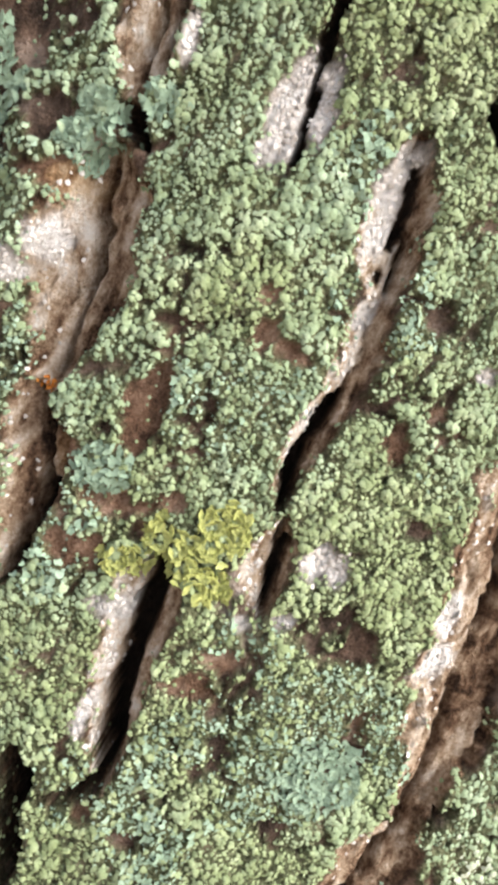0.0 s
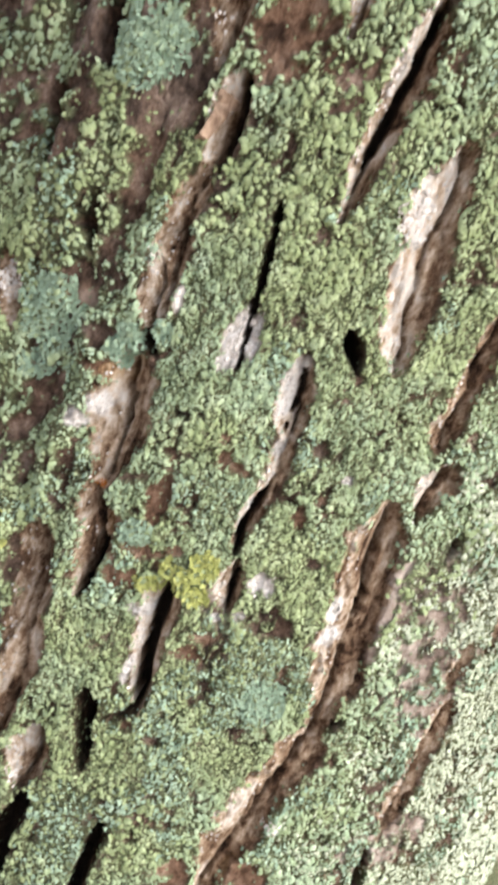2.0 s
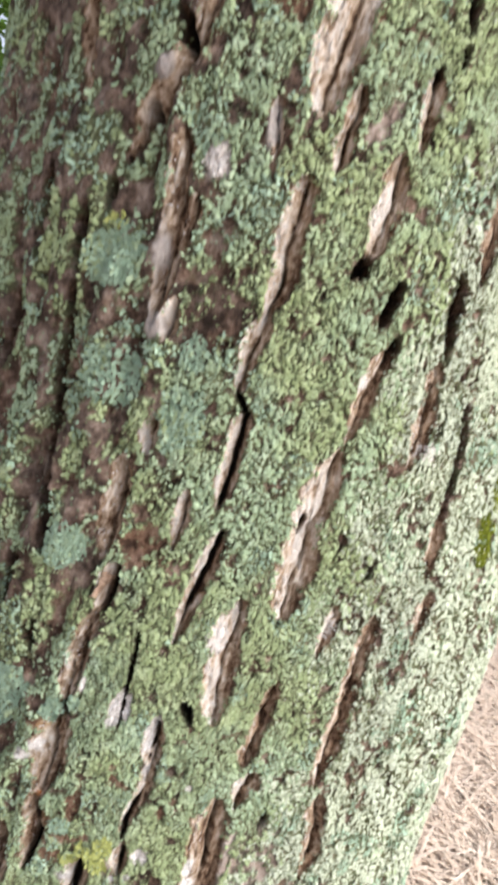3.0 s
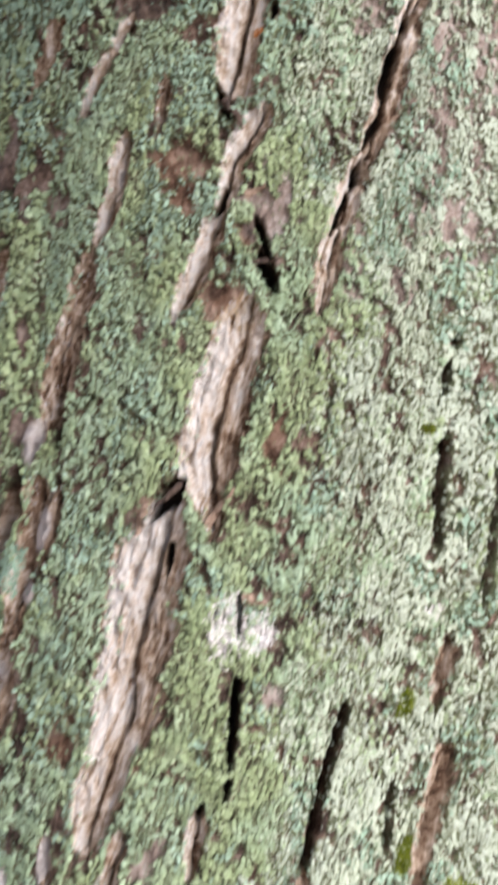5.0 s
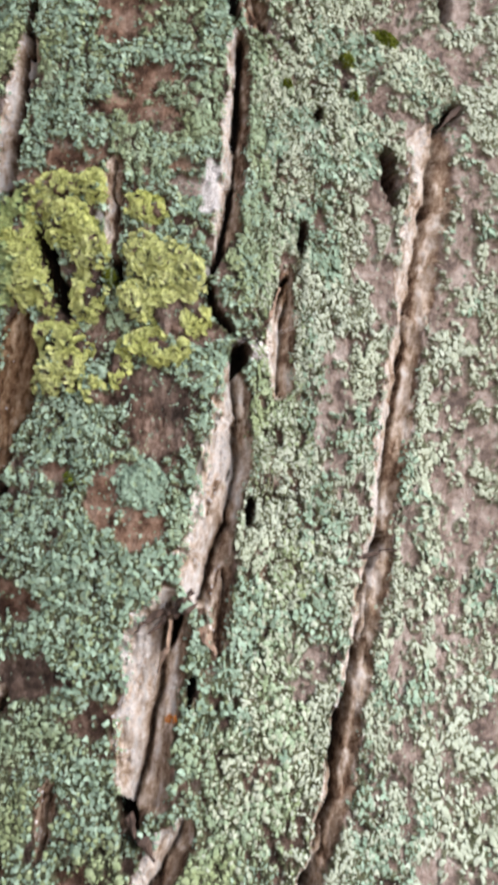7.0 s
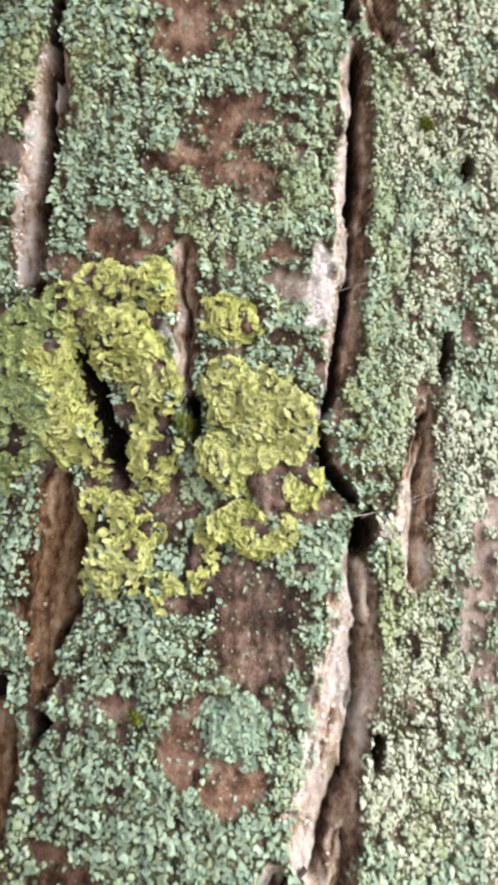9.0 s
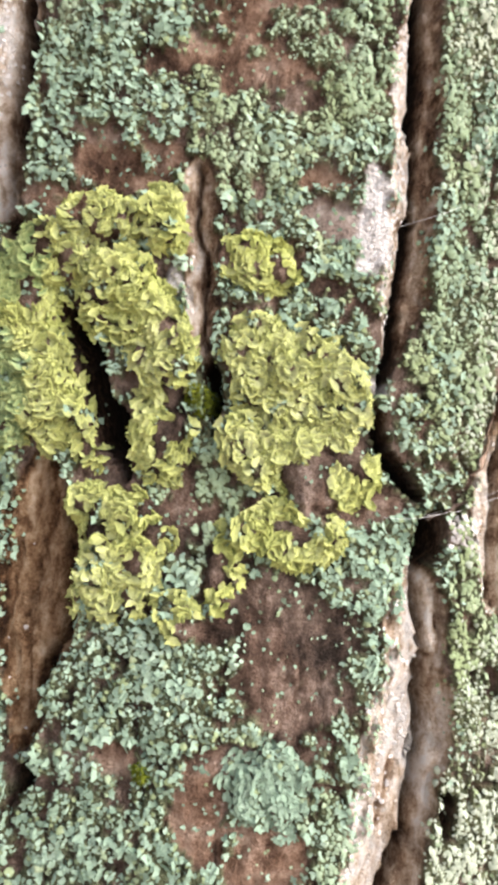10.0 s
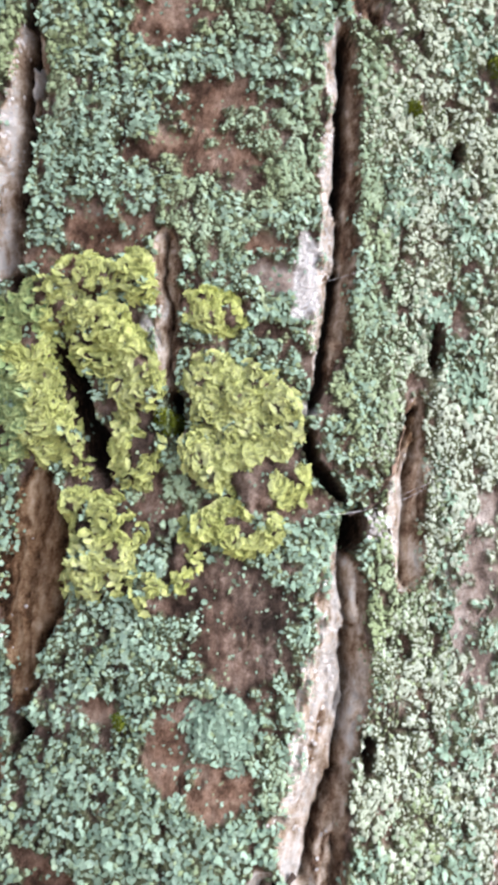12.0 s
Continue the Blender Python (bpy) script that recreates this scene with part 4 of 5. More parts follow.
def lichen_blanket():
    """The grey-green and mint crusts that cover most of the bark."""
    rng = np.random.RandomState(3)
    shapes = lobe_shapes(rng, 32, 6, 0.5, 0.13)
    got = {"green": [], "mint": [], "teal": []}
    zones = ((-110, 175, -345, 170, 1.38), (-110, 175, 170, 800, 1.8), (-110, 175, 800, 1480, 1.5), (-160, 240, 1480, 1580, 2.2), (-165, -110, -345, 300, 1.8), (-320, -165, -345, 300, 2.6))
    close = ((-88, 48, -180, 78), (-100, 98, 1075, 1365))
    zones += ((-420, -150, 950, 1500, 2.9), (-420, -320, -345, 950, 3.4), (*close[0], 1.06), (*close[1], 1.15), (-320, -110, 300, 950, 2.6), (-150, -110, 950, 1480, 2.0), (175, 400, -345, 950, 2.5), (175, 340, 950, 1230, 2.3), (175, 250, 1230, 1480, 2.0))
    for zone in zones:
        gap = zone[4]
        s, z = jittered(rng, *zone)
        if gap > 1.2:
            far = np.all([(s < a) | (s > c) | (z < d) | (z > e) for a, c, d, e in close], axis=0)
            s, z = s[far], z[far]
        keep = rng.rand(len(s)) < np.clip(sample(COVER, s, z) * (0.5 + 0.58 * sample(CREASE, s, z)), 0.07 * (sample(NAKED, s, z) < 0.4), 1)
        s, z = s[keep], z[keep]
        kind = mintness(s, z) + rng.normal(0, 0.16, len(s))
        blue = rough(s / 26, z / 34, 57, 3) + 0.42 * ease((z - 800) / 250) * ease((130 - s) / 120) + 0.42 * ease((z - 1030) / 40) * ease((1190 - z) / 40) * ease((40 - s) / 30) + 0.14 * ease((z - 1200) / 40) * ease((30 - s) / 40) + rng.normal(0, 0.1, len(s)) > 0.30
        radius = gap * (1 + 0.32 * rough(s / 14, z / 18, 61)) * np.clip(rng.lognormal(-0.47, 0.28, len(s)), 0.3, 1.1) * (0.72 + 0.28 * sample(COVER, s, z)) * (0.7 + 0.4 * sample(CREASE, s, z))
        blue &= rng.rand(len(s)) < 0.8
        for name, some in (("teal", blue), ("mint", ~blue & (kind > 0.42)), ("green", ~blue & (kind <= 0.42))):
            got[name].append((s[some], z[some], radius[some]))
    s, z = jittered(rng, -110, 175, -345, 1480, 1.15)
    keep = rng.rand(len(s)) < 0.75 * sample(DUST * (CRACK_SHADE < 0.3), s, z) ** 1.5
    got["dust"] = [(s[keep], z[keep], rng.uniform(0.45, 1.15, keep.sum()))]
    told = {
        "dust": ("white_lichen_dust", WHITE, "white powdery crust along the torn grooves"),
        "green": ("grey_green_lichen", GREEN, "dense grey-green leafy lichen crust spread over the bark"),
        "mint": ("mint_lichen", MINT, "pale mint lichen crust on the drier bark"),
        "teal": ("blue_green_lichen", TEAL, "blue-green leafy lichen among the grey-green crust"),
    }
    for name, parts in got.items():
        s, z, radius = (np.concatenate(c) for c in zip(*parts))
        title, material, label = told[name]
        if name == "teal":
            verts, faces = scatter_fans(s, z, radius * (1.5 + 0.5 * ease((z - 900) / 150)), rng)
        else:
            verts, faces = scatter_lobes(s, z, radius * (0.8 if name == "dust" else 1.05), shapes, 0.17, 0.22, rng)
        tagged(new(title, mesh_of(title, verts, faces, material)), label, "lichen", kind="stuff")


lichen_blanket()


def fan_mesh(rng, columns=5):
    """A leafy lobe: a wavy fan that rises to a curled rim. Units of its length; it grows along +y."""
    verts, faces = [], []
    wave = rng.uniform(-0.1, 0.1, columns) + 0.1 * np.where(np.arange(columns) % 2, -1, 1) * rng.uniform(0.3, 1, columns)
    for row, (reach, wide, lift) in enumerate(((0.0, 0.26, 0.0), (0.4, 0.56, 0.12), (0.78, 0.8, 0.3), (1.0, 0.78, 0.33), (1.03, 0.7, 0.17))):
        for c in range(columns):
            a = (c / (columns - 1) - 0.5) * 2
            notch = 1 - (0.13 * (c % 2) + rng.uniform(0, 0.08)) * (row >= 3) - 0.25 * a * a
            verts.append((a * wide, reach * notch, lift * (0.55 + 0.5 * a * a) + wave[c] * reach * 0.8))
    for row in range(4):
        for c in range(columns - 1):
            k = row * columns + c
            faces.append((k, k + 1, k + columns + 1, k + columns))
    return np.array(verts), np.array(faces)


def fan_places(areas, gap, rng, ragged=0.35):
    """Places inside ragged ellipses, each with the way outward from its ellipse's middle."""
    s, z, turn = [], [], []
    for n, (s0, z0, rs, rz) in enumerate(areas):
        a, b = jittered(rng, s0 - 1.2 * rs, s0 + 1.2 * rs, z0 - 1.2 * rz, z0 + 1.2 * rz, gap)
        d = np.hypot((a - s0) / rs, (b - z0) / rz) + ragged * rough(a / 5, b / 5, n + 7, 3)
        ok = (d < 1) & (sample(DEPTH, a, b) < 3.2)
        s.append(a[ok]), z.append(b[ok])
        a, b = a[ok], b[ok]
        fall_s, fall_z = sample(HEIGHT, a - 1.5, b) - sample(HEIGHT, a + 1.5, b), sample(HEIGHT, a, b - 1.5) - sample(HEIGHT, a, b + 1.5)
        turn.append(np.arctan2(0.5 * fall_z + 0.4 * (b - z0) / rz, 0.5 * fall_s + 0.4 * (a - s0) / rs) - np.pi / 2)
    return np.concatenate(s), np.concatenate(z), np.concatenate(turn)


def fan_matrices(s, z, turn, size, pitch, lift, rng):
    p, right, up, out = frames_at(s, z)
    made = []
    for k in range(len(s)):
        base = Matrix((right[k], up[k], out[k])).transposed().to_4x4()
        base.translation = Vector(p[k] + out[k] * lift / 1000)
        twist = Matrix.Rotation(turn[k] + rng.normal(0, 0.7), 4, "Z") @ Matrix.Rotation(rng.normal(pitch, 0.25), 4, "X")
        made.append(base @ twist @ Matrix.Scale(size * rng.uniform(0.6, 1.2) / 1000, 4))
    return made


def fan_data(name, verts, faces, material, count_of=1):
    """A mesh of lobes that knows how far each vertex lies towards its lobe's tip."""
    me = mesh_of(name, verts, faces, material)
    reach = np.tile(np.repeat(np.array([0.0, 0.4, 0.78, 1.0, 0.9]), 5), count_of)
    me.attributes.new("tip", "FLOAT", "POINT").data.foreach_set("value", reach.astype(np.float32))
    return me


def joined_fans(name, matrices, fans, material, rng):
    verts, faces, n = [], [], 0
    for m in matrices:
        v, f = fans[rng.randint(len(fans))]
        a = np.array(m)
        verts.append(v @ a[:3, :3].T + a[:3, 3])
        faces.append(f + n)
        n += len(v)
    return fan_data(name, np.concatenate(verts), np.concatenate(faces), material, len(matrices))


def leafy_patch(title, label, areas, size, gap, material, seed, singles=300, pitch=0.35, group="", other=None, border=0.0, gaps=0.0):
    """A patch of leafy lichen: every lobe of it a part, the surplus joined."""
    rng = np.random.RandomState(seed)
    fans = [fan_mesh(rng) for _ in range(8)]
    meshes = [fan_data("lobe", v, f, material) for v, f in fans]
    strange = [fan_data("lobe", v, f, other) for v, f in fans] if other else meshes
    s, z, turn = fan_places(areas, gap, rng)
    if gaps:
        full = rough(s / 6, z / 8, 41, 3) + 0.25 * rough(s / 25, z / 25, 42) > gaps - 0.75
        s, z, turn = s[full], z[full], turn[full]
    beyond = s + 14 * rough(s / 12, z / 12, 43) < border
    matrices = fan_matrices(s, z, turn, size, pitch, 0.6, rng)
    order = rng.permutation(len(matrices))
    patch = tagged(new(title), label, "lichen", group)
    patch.location = trunk_point(np.array([areas[0][0] / 1000]), np.array([areas[0][1] / 1000]))[0]
    back = Matrix.Translation(-patch.location)
    for k in order[:singles]:
        lobe = new("lobe", (strange if other and beyond[k] else meshes)[k % len(meshes)])
        lobe.parent, lobe.matrix_local = patch, back @ matrices[k]
    if len(order) > singles:
        for use, side in ((material, False), (other, True)):
            some = [back @ matrices[k] for k in order[singles:] if (other is not None and bool(beyond[k])) == side]
            if some:
                mass = new("lobe_mass", joined_fans("lobe_mass", some, fans, use, rng))
                mass.parent = patch
                tagged(mass, "crowded lobes", kind="stuff")
    return patch


leafy_patch("yellow_lichen", "large yellow-green leafy lichen patch split by a dark fissure", YELLOW_AREAS, 2.6, 1.15, YELLOW, 5, pitch=0.22, other=LIME, border=-62.0, gaps=0.47)
leafy_patch("yellow_lichen", "small bright yellow leafy lichen beside a torn groove", [(-35.9, -77.9, 5, 3.2), (-30.9, -67.8, 2, 4.7), (-23.7, -73.3, 3, 6.6), (-16.3, -63.4, 5.6, 6.5), (-15.3, -77.6, 4.4, 5.1)], 2.0, 1.05, YELLOW, 6)
leafy_patch("yellow_lichen", "small yellow lichen tuft on shaded bark", [(-114.5, -84.8, 9.7, 14.1)], 4.0, 2.6, YELLOW, 7)
leafy_patch("yellow_lichen", "tiny yellow lichen spot on dark bark", [(-132.4, 372.3, 5.7, 4.7)], 3.5, 2.6, YELLOW, 8)


def rosette(s0, z0, rs, rz):
    """A round blue-green lichen with radiating lobes."""
    gap = max(1.15, min(rs, rz) / 10)
    leafy_patch("rosette_lichen", "rounded blue-green rosette lichen on brown bark", [(s0, z0, rs, rz)], 1.45 * gap, gap, TEAL, int(abs(s0 * 7 + z0)) % 9999, pitch=0.06, group="rosette lichens")


rosette(-119.3, 26.6, 14.2, 17.1)
rosette(-79.9, 20.9, 9.1, 10.2)
rosette(-81.3, 21.7, 7.6, 8.4)
rosette(-69, 30.4, 4.9, 5.5)
rosette(-125.3, 350.6, 16, 18.6)
rosette(-107.5, 270, 22.6, 20.9)
rosette(-111.7, 143.1, 14.4, 16.6)
rosette(-55.9, 297.7, 9.8, 11.7)
rosette(-100.1, 623.7, 14.9, 17)
rosette(-55.1, 251.5, 15.4, 21.3)
rosette(9.2, 1109, 11.5, 12.7)
rosette(28.6, -122.8, 10.4, 10.1)
rosette(-49.4, -57.1, 7.7, 5.6)
rosette(-121.2, 0.7, 8.1, 6.4)
rosette(-130.6, 347.2, 22, 19.9)


def crust(s0, z0, rs, rz, title, label, material, grain_size):
    """A low crust of small granules."""
    rng = np.random.RandomState(int(abs(s0 * 5 + z0)) % 9999)
    s, z = jittered(rng, s0 - 1.2 * rs, s0 + 1.2 * rs, z0 - 1.2 * rz, z0 + 1.2 * rz, grain_size)
    ok = np.hypot((s - s0) / rs, (z - z0) / rz) + 0.5 * rough(s / 3, z / 3, 3, 3) + rng.uniform(0, 0.3, len(s)) < 1
    if ok.any():
        radius = grain_size * rng.uniform(0.45, 0.95, ok.sum())
        verts, faces = scatter_lobes(s[ok], z[ok], radius, lobe_shapes(rng, 12, 6, 0.5, 0.2), 0.3, 0.3, rng)
        tagged(new(title, mesh_of(title, verts, faces, material)), label, "lichen", kind="stuff")


def white_crust(s0, z0, rs, rz):
    crust(s0, z0, rs, rz, "white_lichen", "white powdery lichen crust on bark", WHITE, 1.0)


def orange_crust(s0, z0, rs, rz):
    crust(s0, z0, rs, rz, "orange_lichen", "orange lichen speck on bark", ORANGE, 0.8)


white_crust(50.5, 624.5, 11.2, 20.7)
white_crust(69.9, 619.1, 13.3, 12.5)
white_crust(-69.8, 420.3, 9.7, 10.9)
white_crust(68.5, 1191.1, 6.1, 7.3)
white_crust(57.4, -191.2, 3.7, 4)
white_crust(13.2, 105.4, 8.2, 11.1)
white_crust(-145, 32.3, 7, 10.3)
white_crust(89.9, 126.5, 4.8, 10.5)
white_crust(125.9, 265, 11.2, 8.1)
white_crust(60.1, 306.4, 4.3, 5.9)
white_crust(203.3, 648.8, 8.5, 7.4)
white_crust(52.5, 620.8, 12.1, 24)
white_crust(76.1, 623, 9.9, 15.9)
orange_crust(28.1, 998.5, 3.2, 3.3)
orange_crust(-71.6, -42.5, 2.6, 1.8)


def moss_tuft(s0, z0, rs, rz):
    """A cushion of short moss shoots."""
    rng = np.random.RandomState(int(abs(s0 * 3 + z0)) % 9999)
    gap = max(0.55, min(rs, rz) / 9)
    s, z = jittered(rng, s0 - rs, s0 + rs, z0 - rz, z0 + rz, gap)
    d = np.hypot((s - s0) / rs, (z - z0) / rz) + 0.3 * rough(s / 4, z / 4, 5, 3)
    s, z, d = s[d < 1], z[d < 1], d[d < 1]
    if not len(s):
        return
    p, right, up, out = frames_at(s, z)
    n = len(s)
    high = (0.5 + 2.6 * np.sqrt(1 - np.clip(d, 0, 1) ** 2)) * rng.uniform(0.7, 1.2, n) / 1000
    a = rng.uniform(0, 6.283, n)
    side = (np.cos(a)[:, None] * right + np.sin(a)[:, None] * up) * (0.8 * gap / 1000)
    tip = p + out * high[:, None] + (right * rng.normal(0, 0.3, (n, 1)) + up * rng.normal(-0.15, 0.3, (n, 1))) * high[:, None]
    mid = p + out * (0.55 * high)[:, None]
    other = np.cross(side, out)
    verts = np.stack([p - side, mid - side * 0.8 + other * 0.6, tip, mid + side * 0.8 + other * 0.6, p + side, mid - other * 0.7], 1)
    fan = np.array([[0, 1, 5], [1, 2, 5], [2, 3, 5], [3, 4, 5], [1, 3, 2]])
    faces = (np.arange(n) * 6)[:, None, None] + fan
    tagged(new("moss_tuft", mesh_of("moss_tuft", verts.reshape(-1, 3), faces.reshape(-1, 3), MOSS)), "small olive-green moss cushion on the bark", "moss", "moss tufts")


moss_tuft(198, 581.5, 8.4, 11.6)
moss_tuft(232.5, 461, 8.5, 15.7)
moss_tuft(284.8, 416.6, 17.2, 28.2)
moss_tuft(236.9, 395.7, 11.2, 12.9)
moss_tuft(317.9, 374.6, 12.8, 13.8)
moss_tuft(265, 347, 8.2, 18.2)
moss_tuft(253.7, 316.3, 21.4, 23)
moss_tuft(226, 244.7, 10.9, 18.4)
moss_tuft(216.3, 203.7, 11, 22.9)
moss_tuft(271.6, 237.8, 12.2, 18.3)
moss_tuft(299.6, 322.7, 16.8, 10.5)
moss_tuft(141.6, 1412.9, 8.4, 6.1)
moss_tuft(117.8, 1386.5, 3.7, 5.2)
moss_tuft(83.6, 1358.6, 2.7, 2.9)
moss_tuft(121.3, 1362.6, 2.9, 3)
moss_tuft(-25.7, 1107.5, 2.5, 2.9)
moss_tuft(-8.7, 1219.7, 4.4, 5.1)
moss_tuft(172.9, 772, 6.2, 3.9)


# ---- loose bark: splinters and lifted flakes belong to the tree ----
def strip(name, s0, z0, s1, z1, width, material, label, lift, thick, rise):
    """A jagged tapering strip of bark that lifts off from its foot to its tip."""
    rng = np.random.RandomState(int(abs(s0 * 11 + z1 * 3)) % 9999)
    count_along, half = 9, width / 2
    k = np.linspace(0, 1, count_along)
    s, z = s0 + (s1 - s0) * k, z0 + (z1 - z0) * k
    p, right, up, out = frames_at(s, z)
    base = sample(HEIGHT + DEPTH, s, z)
    p = trunk_point(s / 1000, z / 1000, base / 1000)
    way = p[-1] - p[0]
    way /= np.linalg.norm(way)
    verts = []
    for i in range(count_along):
        out_i = out[i] - way * (out[i] @ way)
        out_i /= np.linalg.norm(out_i)
        side = np.cross(way, out_i)
        w = half * (1 - 0.75 * k[i] ** 1.6) * rng.uniform(0.75, 1.2) / 1000
        h = (lift + rise * k[i] ** 1.5 + rng.uniform(-0.2, 0.2)) / 1000
        c = p[i] + out_i * h + side * rng.uniform(-0.12, 0.12) * half / 1000
        t = thick * (1 - 0.5 * k[i]) / 1000
        verts += [c - side * w + out_i * t * 0.3, c - side * w * 0.3 + out_i * t, c + side * w * 0.5 + out_i * t * 0.8, c + side * w, c + side * w * 0.4 - out_i * t, c - side * w * 0.5 - out_i * t]
    faces = [(6 * i + j, 6 * i + (j + 1) % 6, 6 * i + 6 + (j + 1) % 6, 6 * i + 6 + j) for i in range(count_along - 1) for j in range(6)]
    e = 6 * (count_along - 1)
    faces += [(0, 5, 4, 3), (0, 3, 2, 1), (e, e + 1, e + 2, e + 3), (e, e + 3, e + 4, e + 5)]
    ob = tagged(new(name, mesh_of(name, np.array(verts), np.array(faces), material, False)), label)
    ob.parent = TREE


def splinter(s0, z0, s1, z1, width):
    strip("splinter", s0, z0, s1, z1, width, SPLINTER, "dark weathered bark splinter", 0.6, 0.22 * width, 0.35 * width)


def flake(s0, z0, s1, z1, width):
    strip("bark_flake", s0, z0, s1, z1, width, FLAKE, "lifted pale brown bark flake", 0.2, 0.12 * width, 0.25 * width)


splinter(38.6, 854.4, 55.3, 859.5, 3.7)
splinter(10.2, 952.9, 24.7, 935.8, 6.9)
splinter(25, 1052.5, 8.2, 1037.7, 5)
splinter(10.5, 706.6, -10.1, 682.7, 4.3)
splinter(34.6, 1057.4, 15.4, 1038, 4.5)
splinter(27.6, 1047.4, 39.4, 1053.5, 5.3)
splinter(55.9, 1194, 68.6, 1200.1, 1.9)
splinter(186.2, 1382.9, 169, 1359, 3.9)
splinter(126, 1089.5, 156.8, 1098.4, 3.7)
splinter(36.2, 1060.9, 17.9, 1042.1, 3.1)
flake(29.1, 895.5, 41.8, 904.2, 5.6)
flake(59, 642.8, 77.2, 640.2, 6.6)
flake(30.2, 683, 44.9, 710.2, 6.6)
flake(-12.9, 693, -14.6, 667.6, 12.3)
flake(-73.6, 131.4, -79.8, 111, 9.7)
flake(-102.7, 551.8, -98.3, 520, 11.9)
flake(26.2, 1045.8, 23, 1019.5, 7.5)
flake(78.4, 1231.3, 71.6, 1208.6, 4.4)
flake(39.8, 1043.9, 49.2, 1030.1, 5.6)


def thread(s0, z0, s1, z1, width):
    """One strand of spider silk, slung between two places on the bark."""
    a, b = trunk_point(np.array([s0, s1]) / 1000, np.array([z0, z1]) / 1000, (sample(HEIGHT, np.array([s0, s1]), np.array([z0, z1])) + 1.5) / 1000)
    data = bpy.data.curves.new("spider_thread", "CURVE")
    data.dimensions, data.bevel_depth, data.bevel_resolution = "3D", 0.00005, 1
    line = data.splines.new("POLY")
    line.points.add(8)
    for k, point in enumerate(line.points):
        f = k / 8
        point.co = (*(a + (b - a) * f + np.array([0, -0.002, -0.001]) * 4 * f * (1 - f)), 1)
    data.materials.append(SILK)
    tagged(new("spider_thread", data), "fine pale strand of spider silk across the bark", "spider silk", "silk strands")


SILK = Nodes("silk").finish((0.85, 0.85, 0.85), 0.35, gloss=0.6)
thread(53.7, 1192.9, 88.9, 1211.2, 0.2)
thread(55.9, 1194.7, 78.4, 1202.1, 0.2)
thread(68, 1199.5, 86.6, 1208.2, 0.2)
thread(42.7, 1192.4, 62.3, 1197, 0.2)
thread(-37.9, 1204, -24.8, 1217.5, 0.2)
thread(48.1, 1282.4, 67.3, 1291.8, 0.2)
thread(-64.7, 1318.5, -59.4, 1308.4, 0.2)

# ---- ground and distance ----
def ground():
    me = bpy.data.meshes.new("ground")
    bm = bmesh.new()
    bmesh.ops.create_grid(bm, x_segments=60, y_segments=60, size=60)
    bm.to_mesh(me)
    bm.free()
    n = Nodes("dry_turf")
    fac = n.noise(60, 6, 0.7)
    col = n.ramp(fac, (0.3, (0.30, 0.23, 0.18)), (0.5, (0.60, 0.48, 0.395)), (0.72, (0.82, 0.72, 0.62)))
    col = n.mix(n.ramp(n.noise(9, 3, 0.6), (0.55, (0, 0, 0)), (0.7, (1, 1, 1))), col, (0.16, 0.2, 0.08))
    me.materials.append(n.finish(col, 0.95, fac, 0.8, 0.02))
    tagged(new("ground", me), kind="structure")


ground()


def dry_grass():
    """Straw and dead grass lying on the ground round the tree, joined."""
    rng = np.random.RandomState(12)
    n = 26000
    near = np.arange(n) < 0.62 * n
    x = np.where(near, rng.normal(0.7, 0.5, n), rng.normal(0.9, 1.6, n))
    y = np.where(near, rng.normal(0.8, 0.6, n), rng.normal(1.2, 1.8, n))
    ok = np.hypot(x - 0.03, y - 0.48) > 0.47
    x, y = x[ok], y[ok]
    n = len(x)
    a, length, width = rng.uniform(0, 6.283, n), rng.uniform(0.03, 0.14, n), rng.uniform(0.001, 0.0028, n)
    way, side = np.stack([np.cos(a), np.sin(a), 0 * a], -1), np.stack([-np.sin(a), np.cos(a), 0 * a], -1)
    foot = np.stack([x, y, rng.uniform(0.001, 0.012, n)], -1)
    rise = rng.uniform(0.0, 0.35, n) ** 2
    mid = foot + way * (0.55 * length)[:, None] + np.array([0, 0, 1]) * (length * rise + 0.004)[:, None]
    tip = foot + way * length[:, None] + side * (rng.normal(0, 0.12, n) * length)[:, None] + np.array([0, 0, 1]) * (length * rise * 0.8)[:, None]
    w = side * width[:, None]
    verts = np.stack([foot - w, foot + w, mid + w * 0.9, mid - w * 0.9, tip + w * 0.2, tip - w * 0.2], 1)
    faces = (np.arange(n) * 6)[:, None, None] + np.array([[0, 1, 2, 3], [3, 2, 4, 5]])
    straw = lichen_material("straw", (0.36, 0.27, 0.20), (0.68, 0.56, 0.45), (0.88, 0.79, 0.68))
    tagged(new("dry_grass", mesh_of("dry_grass", verts.reshape(-1, 3), faces.reshape(-1, 4), straw)), "dry straw-coloured dead grass on the ground", "grass", kind="stuff")


dry_grass()


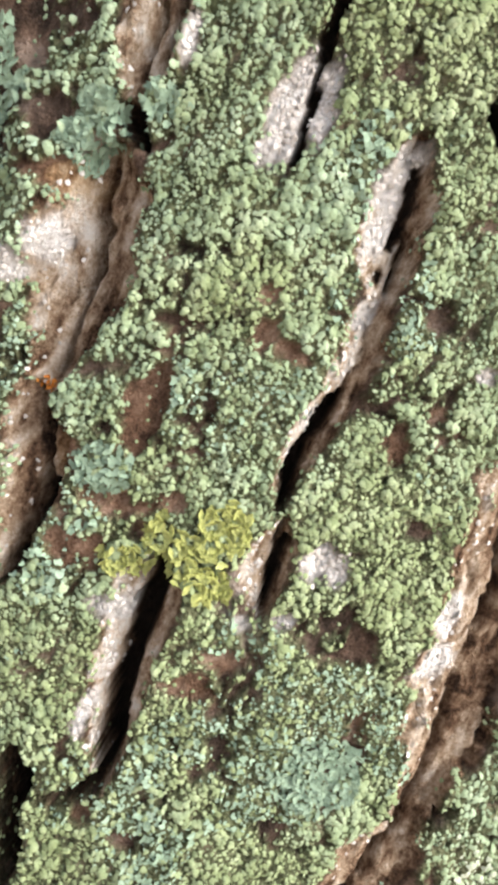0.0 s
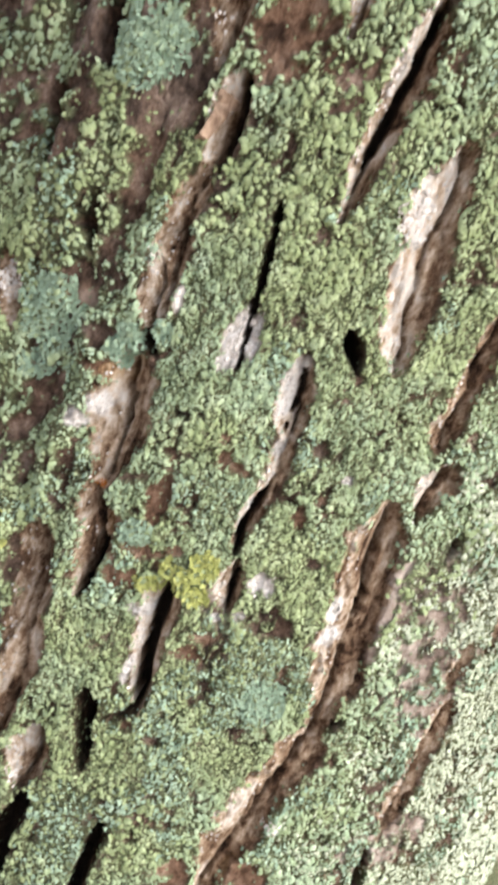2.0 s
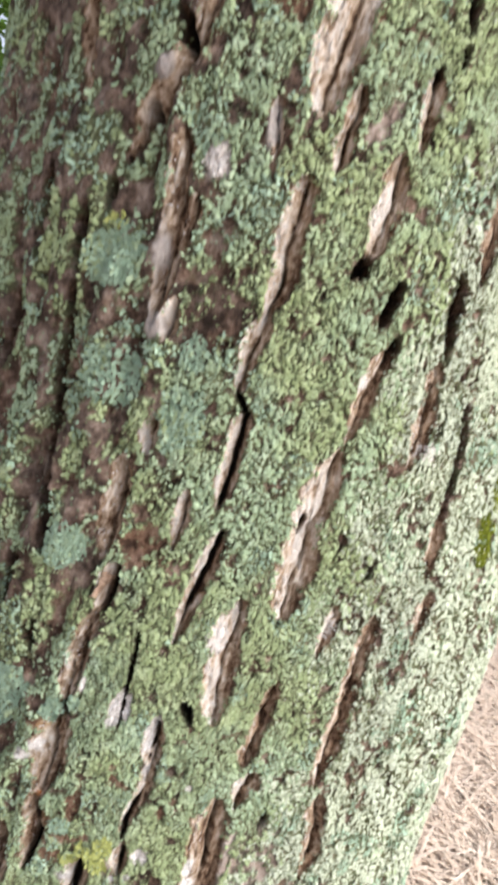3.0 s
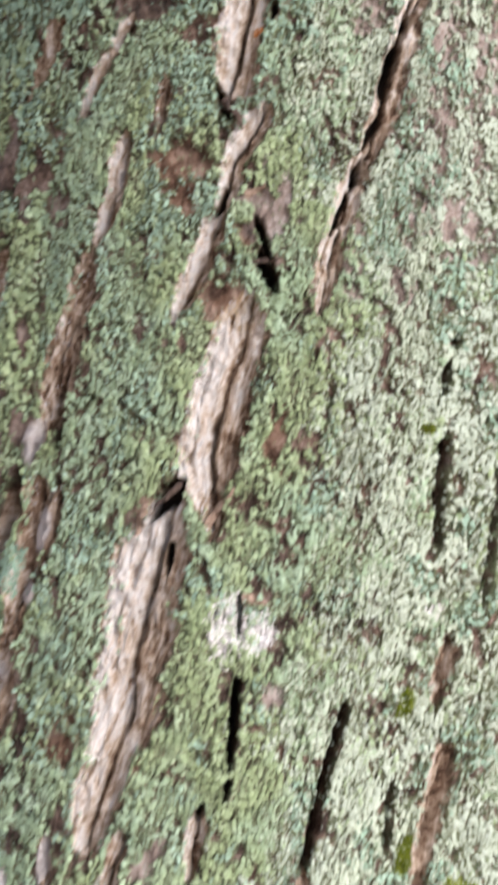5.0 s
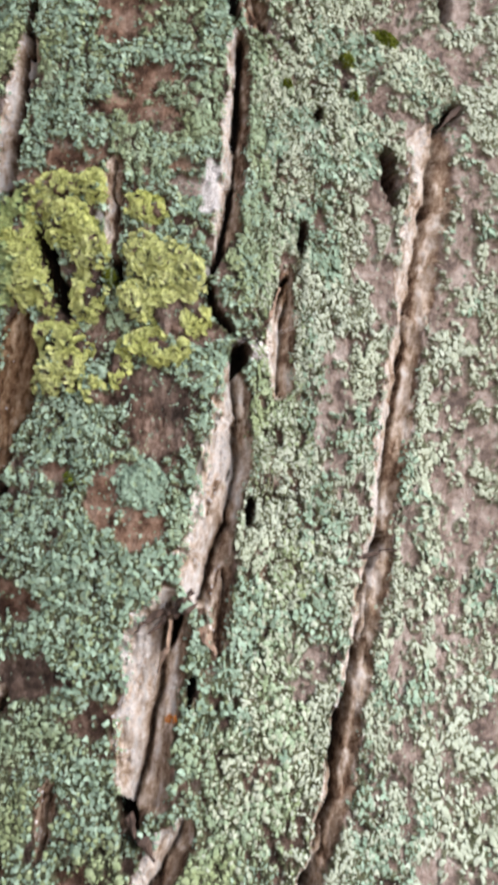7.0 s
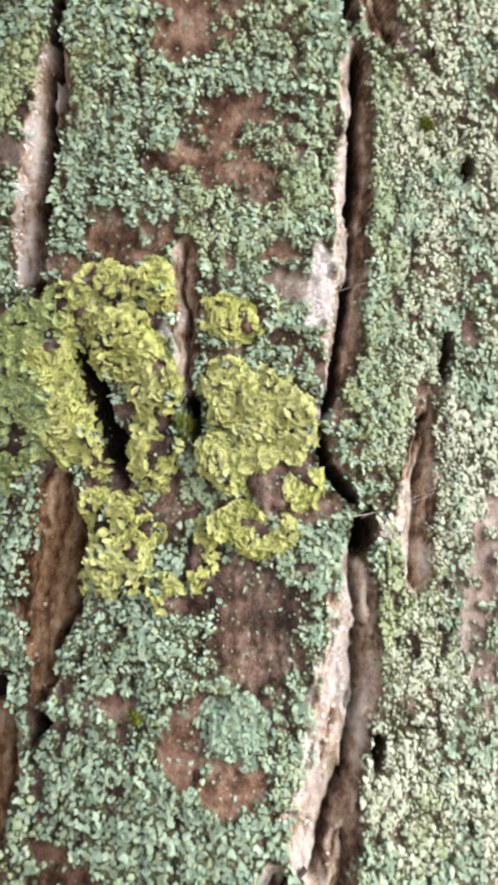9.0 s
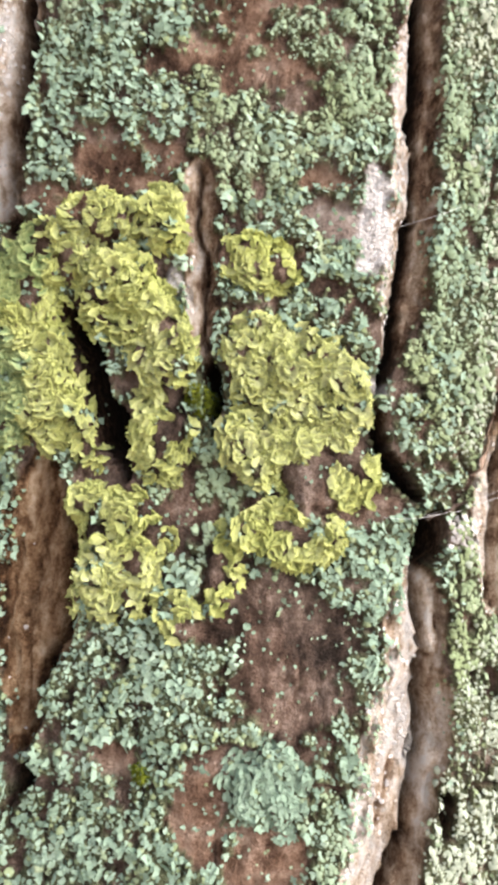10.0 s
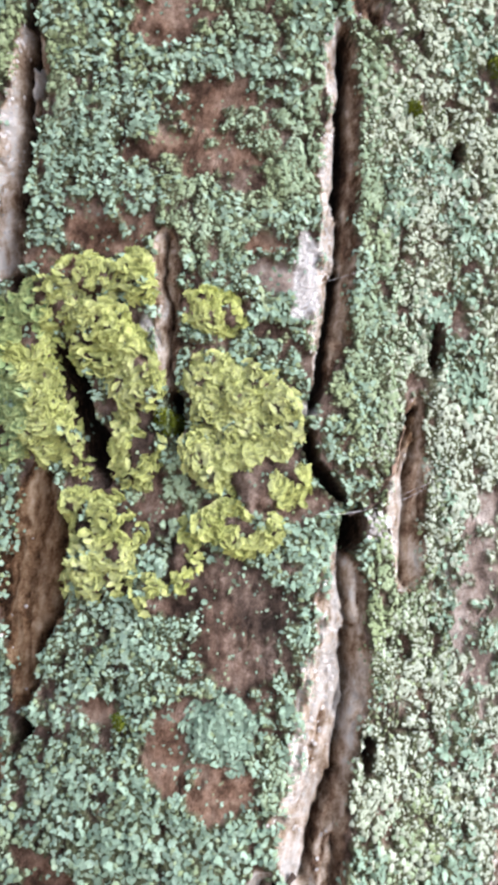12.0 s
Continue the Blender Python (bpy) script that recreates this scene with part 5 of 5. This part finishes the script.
def shrub(x, y, high, seed):
    """A leafy bush beyond the tree: stems that fork, and many separate leaves."""
    rng = np.random.RandomState(seed)
    bush = tagged(new("shrub"), "leafy green shrub with dark stems behind the tree", "shrub")
    bush.location = (x, y, 0)
    stem_mat = plain_material("shrub_stem", (0.03, 0.025, 0.02), (0.10, 0.08, 0.06), 60)
    leaf_mat = lichen_material("shrub_leaf", (0.04, 0.09, 0.015), (0.08, 0.17, 0.03), (0.17, 0.28, 0.07))
    tips = []
    for k in range(7):
        data = bpy.data.curves.new("stem", "CURVE")
        data.dimensions, data.bevel_depth, data.bevel_resolution = "3D", 0.022, 2
        line = data.splines.new("POLY")
        line.points.add(10)
        a, lean = rng.uniform(0, 6.283), rng.uniform(0.15, 0.5)
        for i, point in enumerate(line.points):
            f = i / 10
            q = np.array([math.cos(a) * lean * high * f, math.sin(a) * lean * high * f, high * f * rng.uniform(0.95, 1.05)]) + rng.normal(0, 0.03, 3) * f
            q[2] = max(q[2], 0)
            point.co, point.radius = (*q, 1), 1.1 - 0.9 * f
            if i > 2:
                tips += [q + rng.normal(0, 0.2, 3) for _ in range(130)]
        data.materials.append(stem_mat)
        ob = new("stem", data)
        ob.parent = bush
    t = np.array(tips)
    n = len(t)
    u = rng.normal(0, 1, (n, 3))
    u /= np.linalg.norm(u, axis=1, keepdims=True)
    v = np.cross(u, rng.normal(0, 1, (n, 3)))
    v /= np.linalg.norm(v, axis=1, keepdims=True)
    nrm = np.cross(u, v)
    size = rng.uniform(0.05, 0.11, n)[:, None]
    verts = np.stack([t, t + (u * 0.35 + v * 0.3 + nrm * 0.06) * size, t + (u * 0.75 + v * 0.2) * size, t + u * size - nrm * 0.05 * size, t + (u * 0.75 - v * 0.2) * size, t + (u * 0.35 - v * 0.3 + nrm * 0.06) * size], 1)
    faces = (np.arange(n) * 6)[:, None, None] + np.array([[0, 1, 2, 3], [0, 3, 4, 5]])
    leaves = tagged(new("leaves", mesh_of("leaves", verts.reshape(-1, 3), faces.reshape(-1, 4), leaf_mat)), "broad green leaves", kind="stuff")
    leaves.parent = bush


shrub(-1.5, 3.5, 3.7, 4)
shrub(-2.35, 5.6, 4.6, 9)
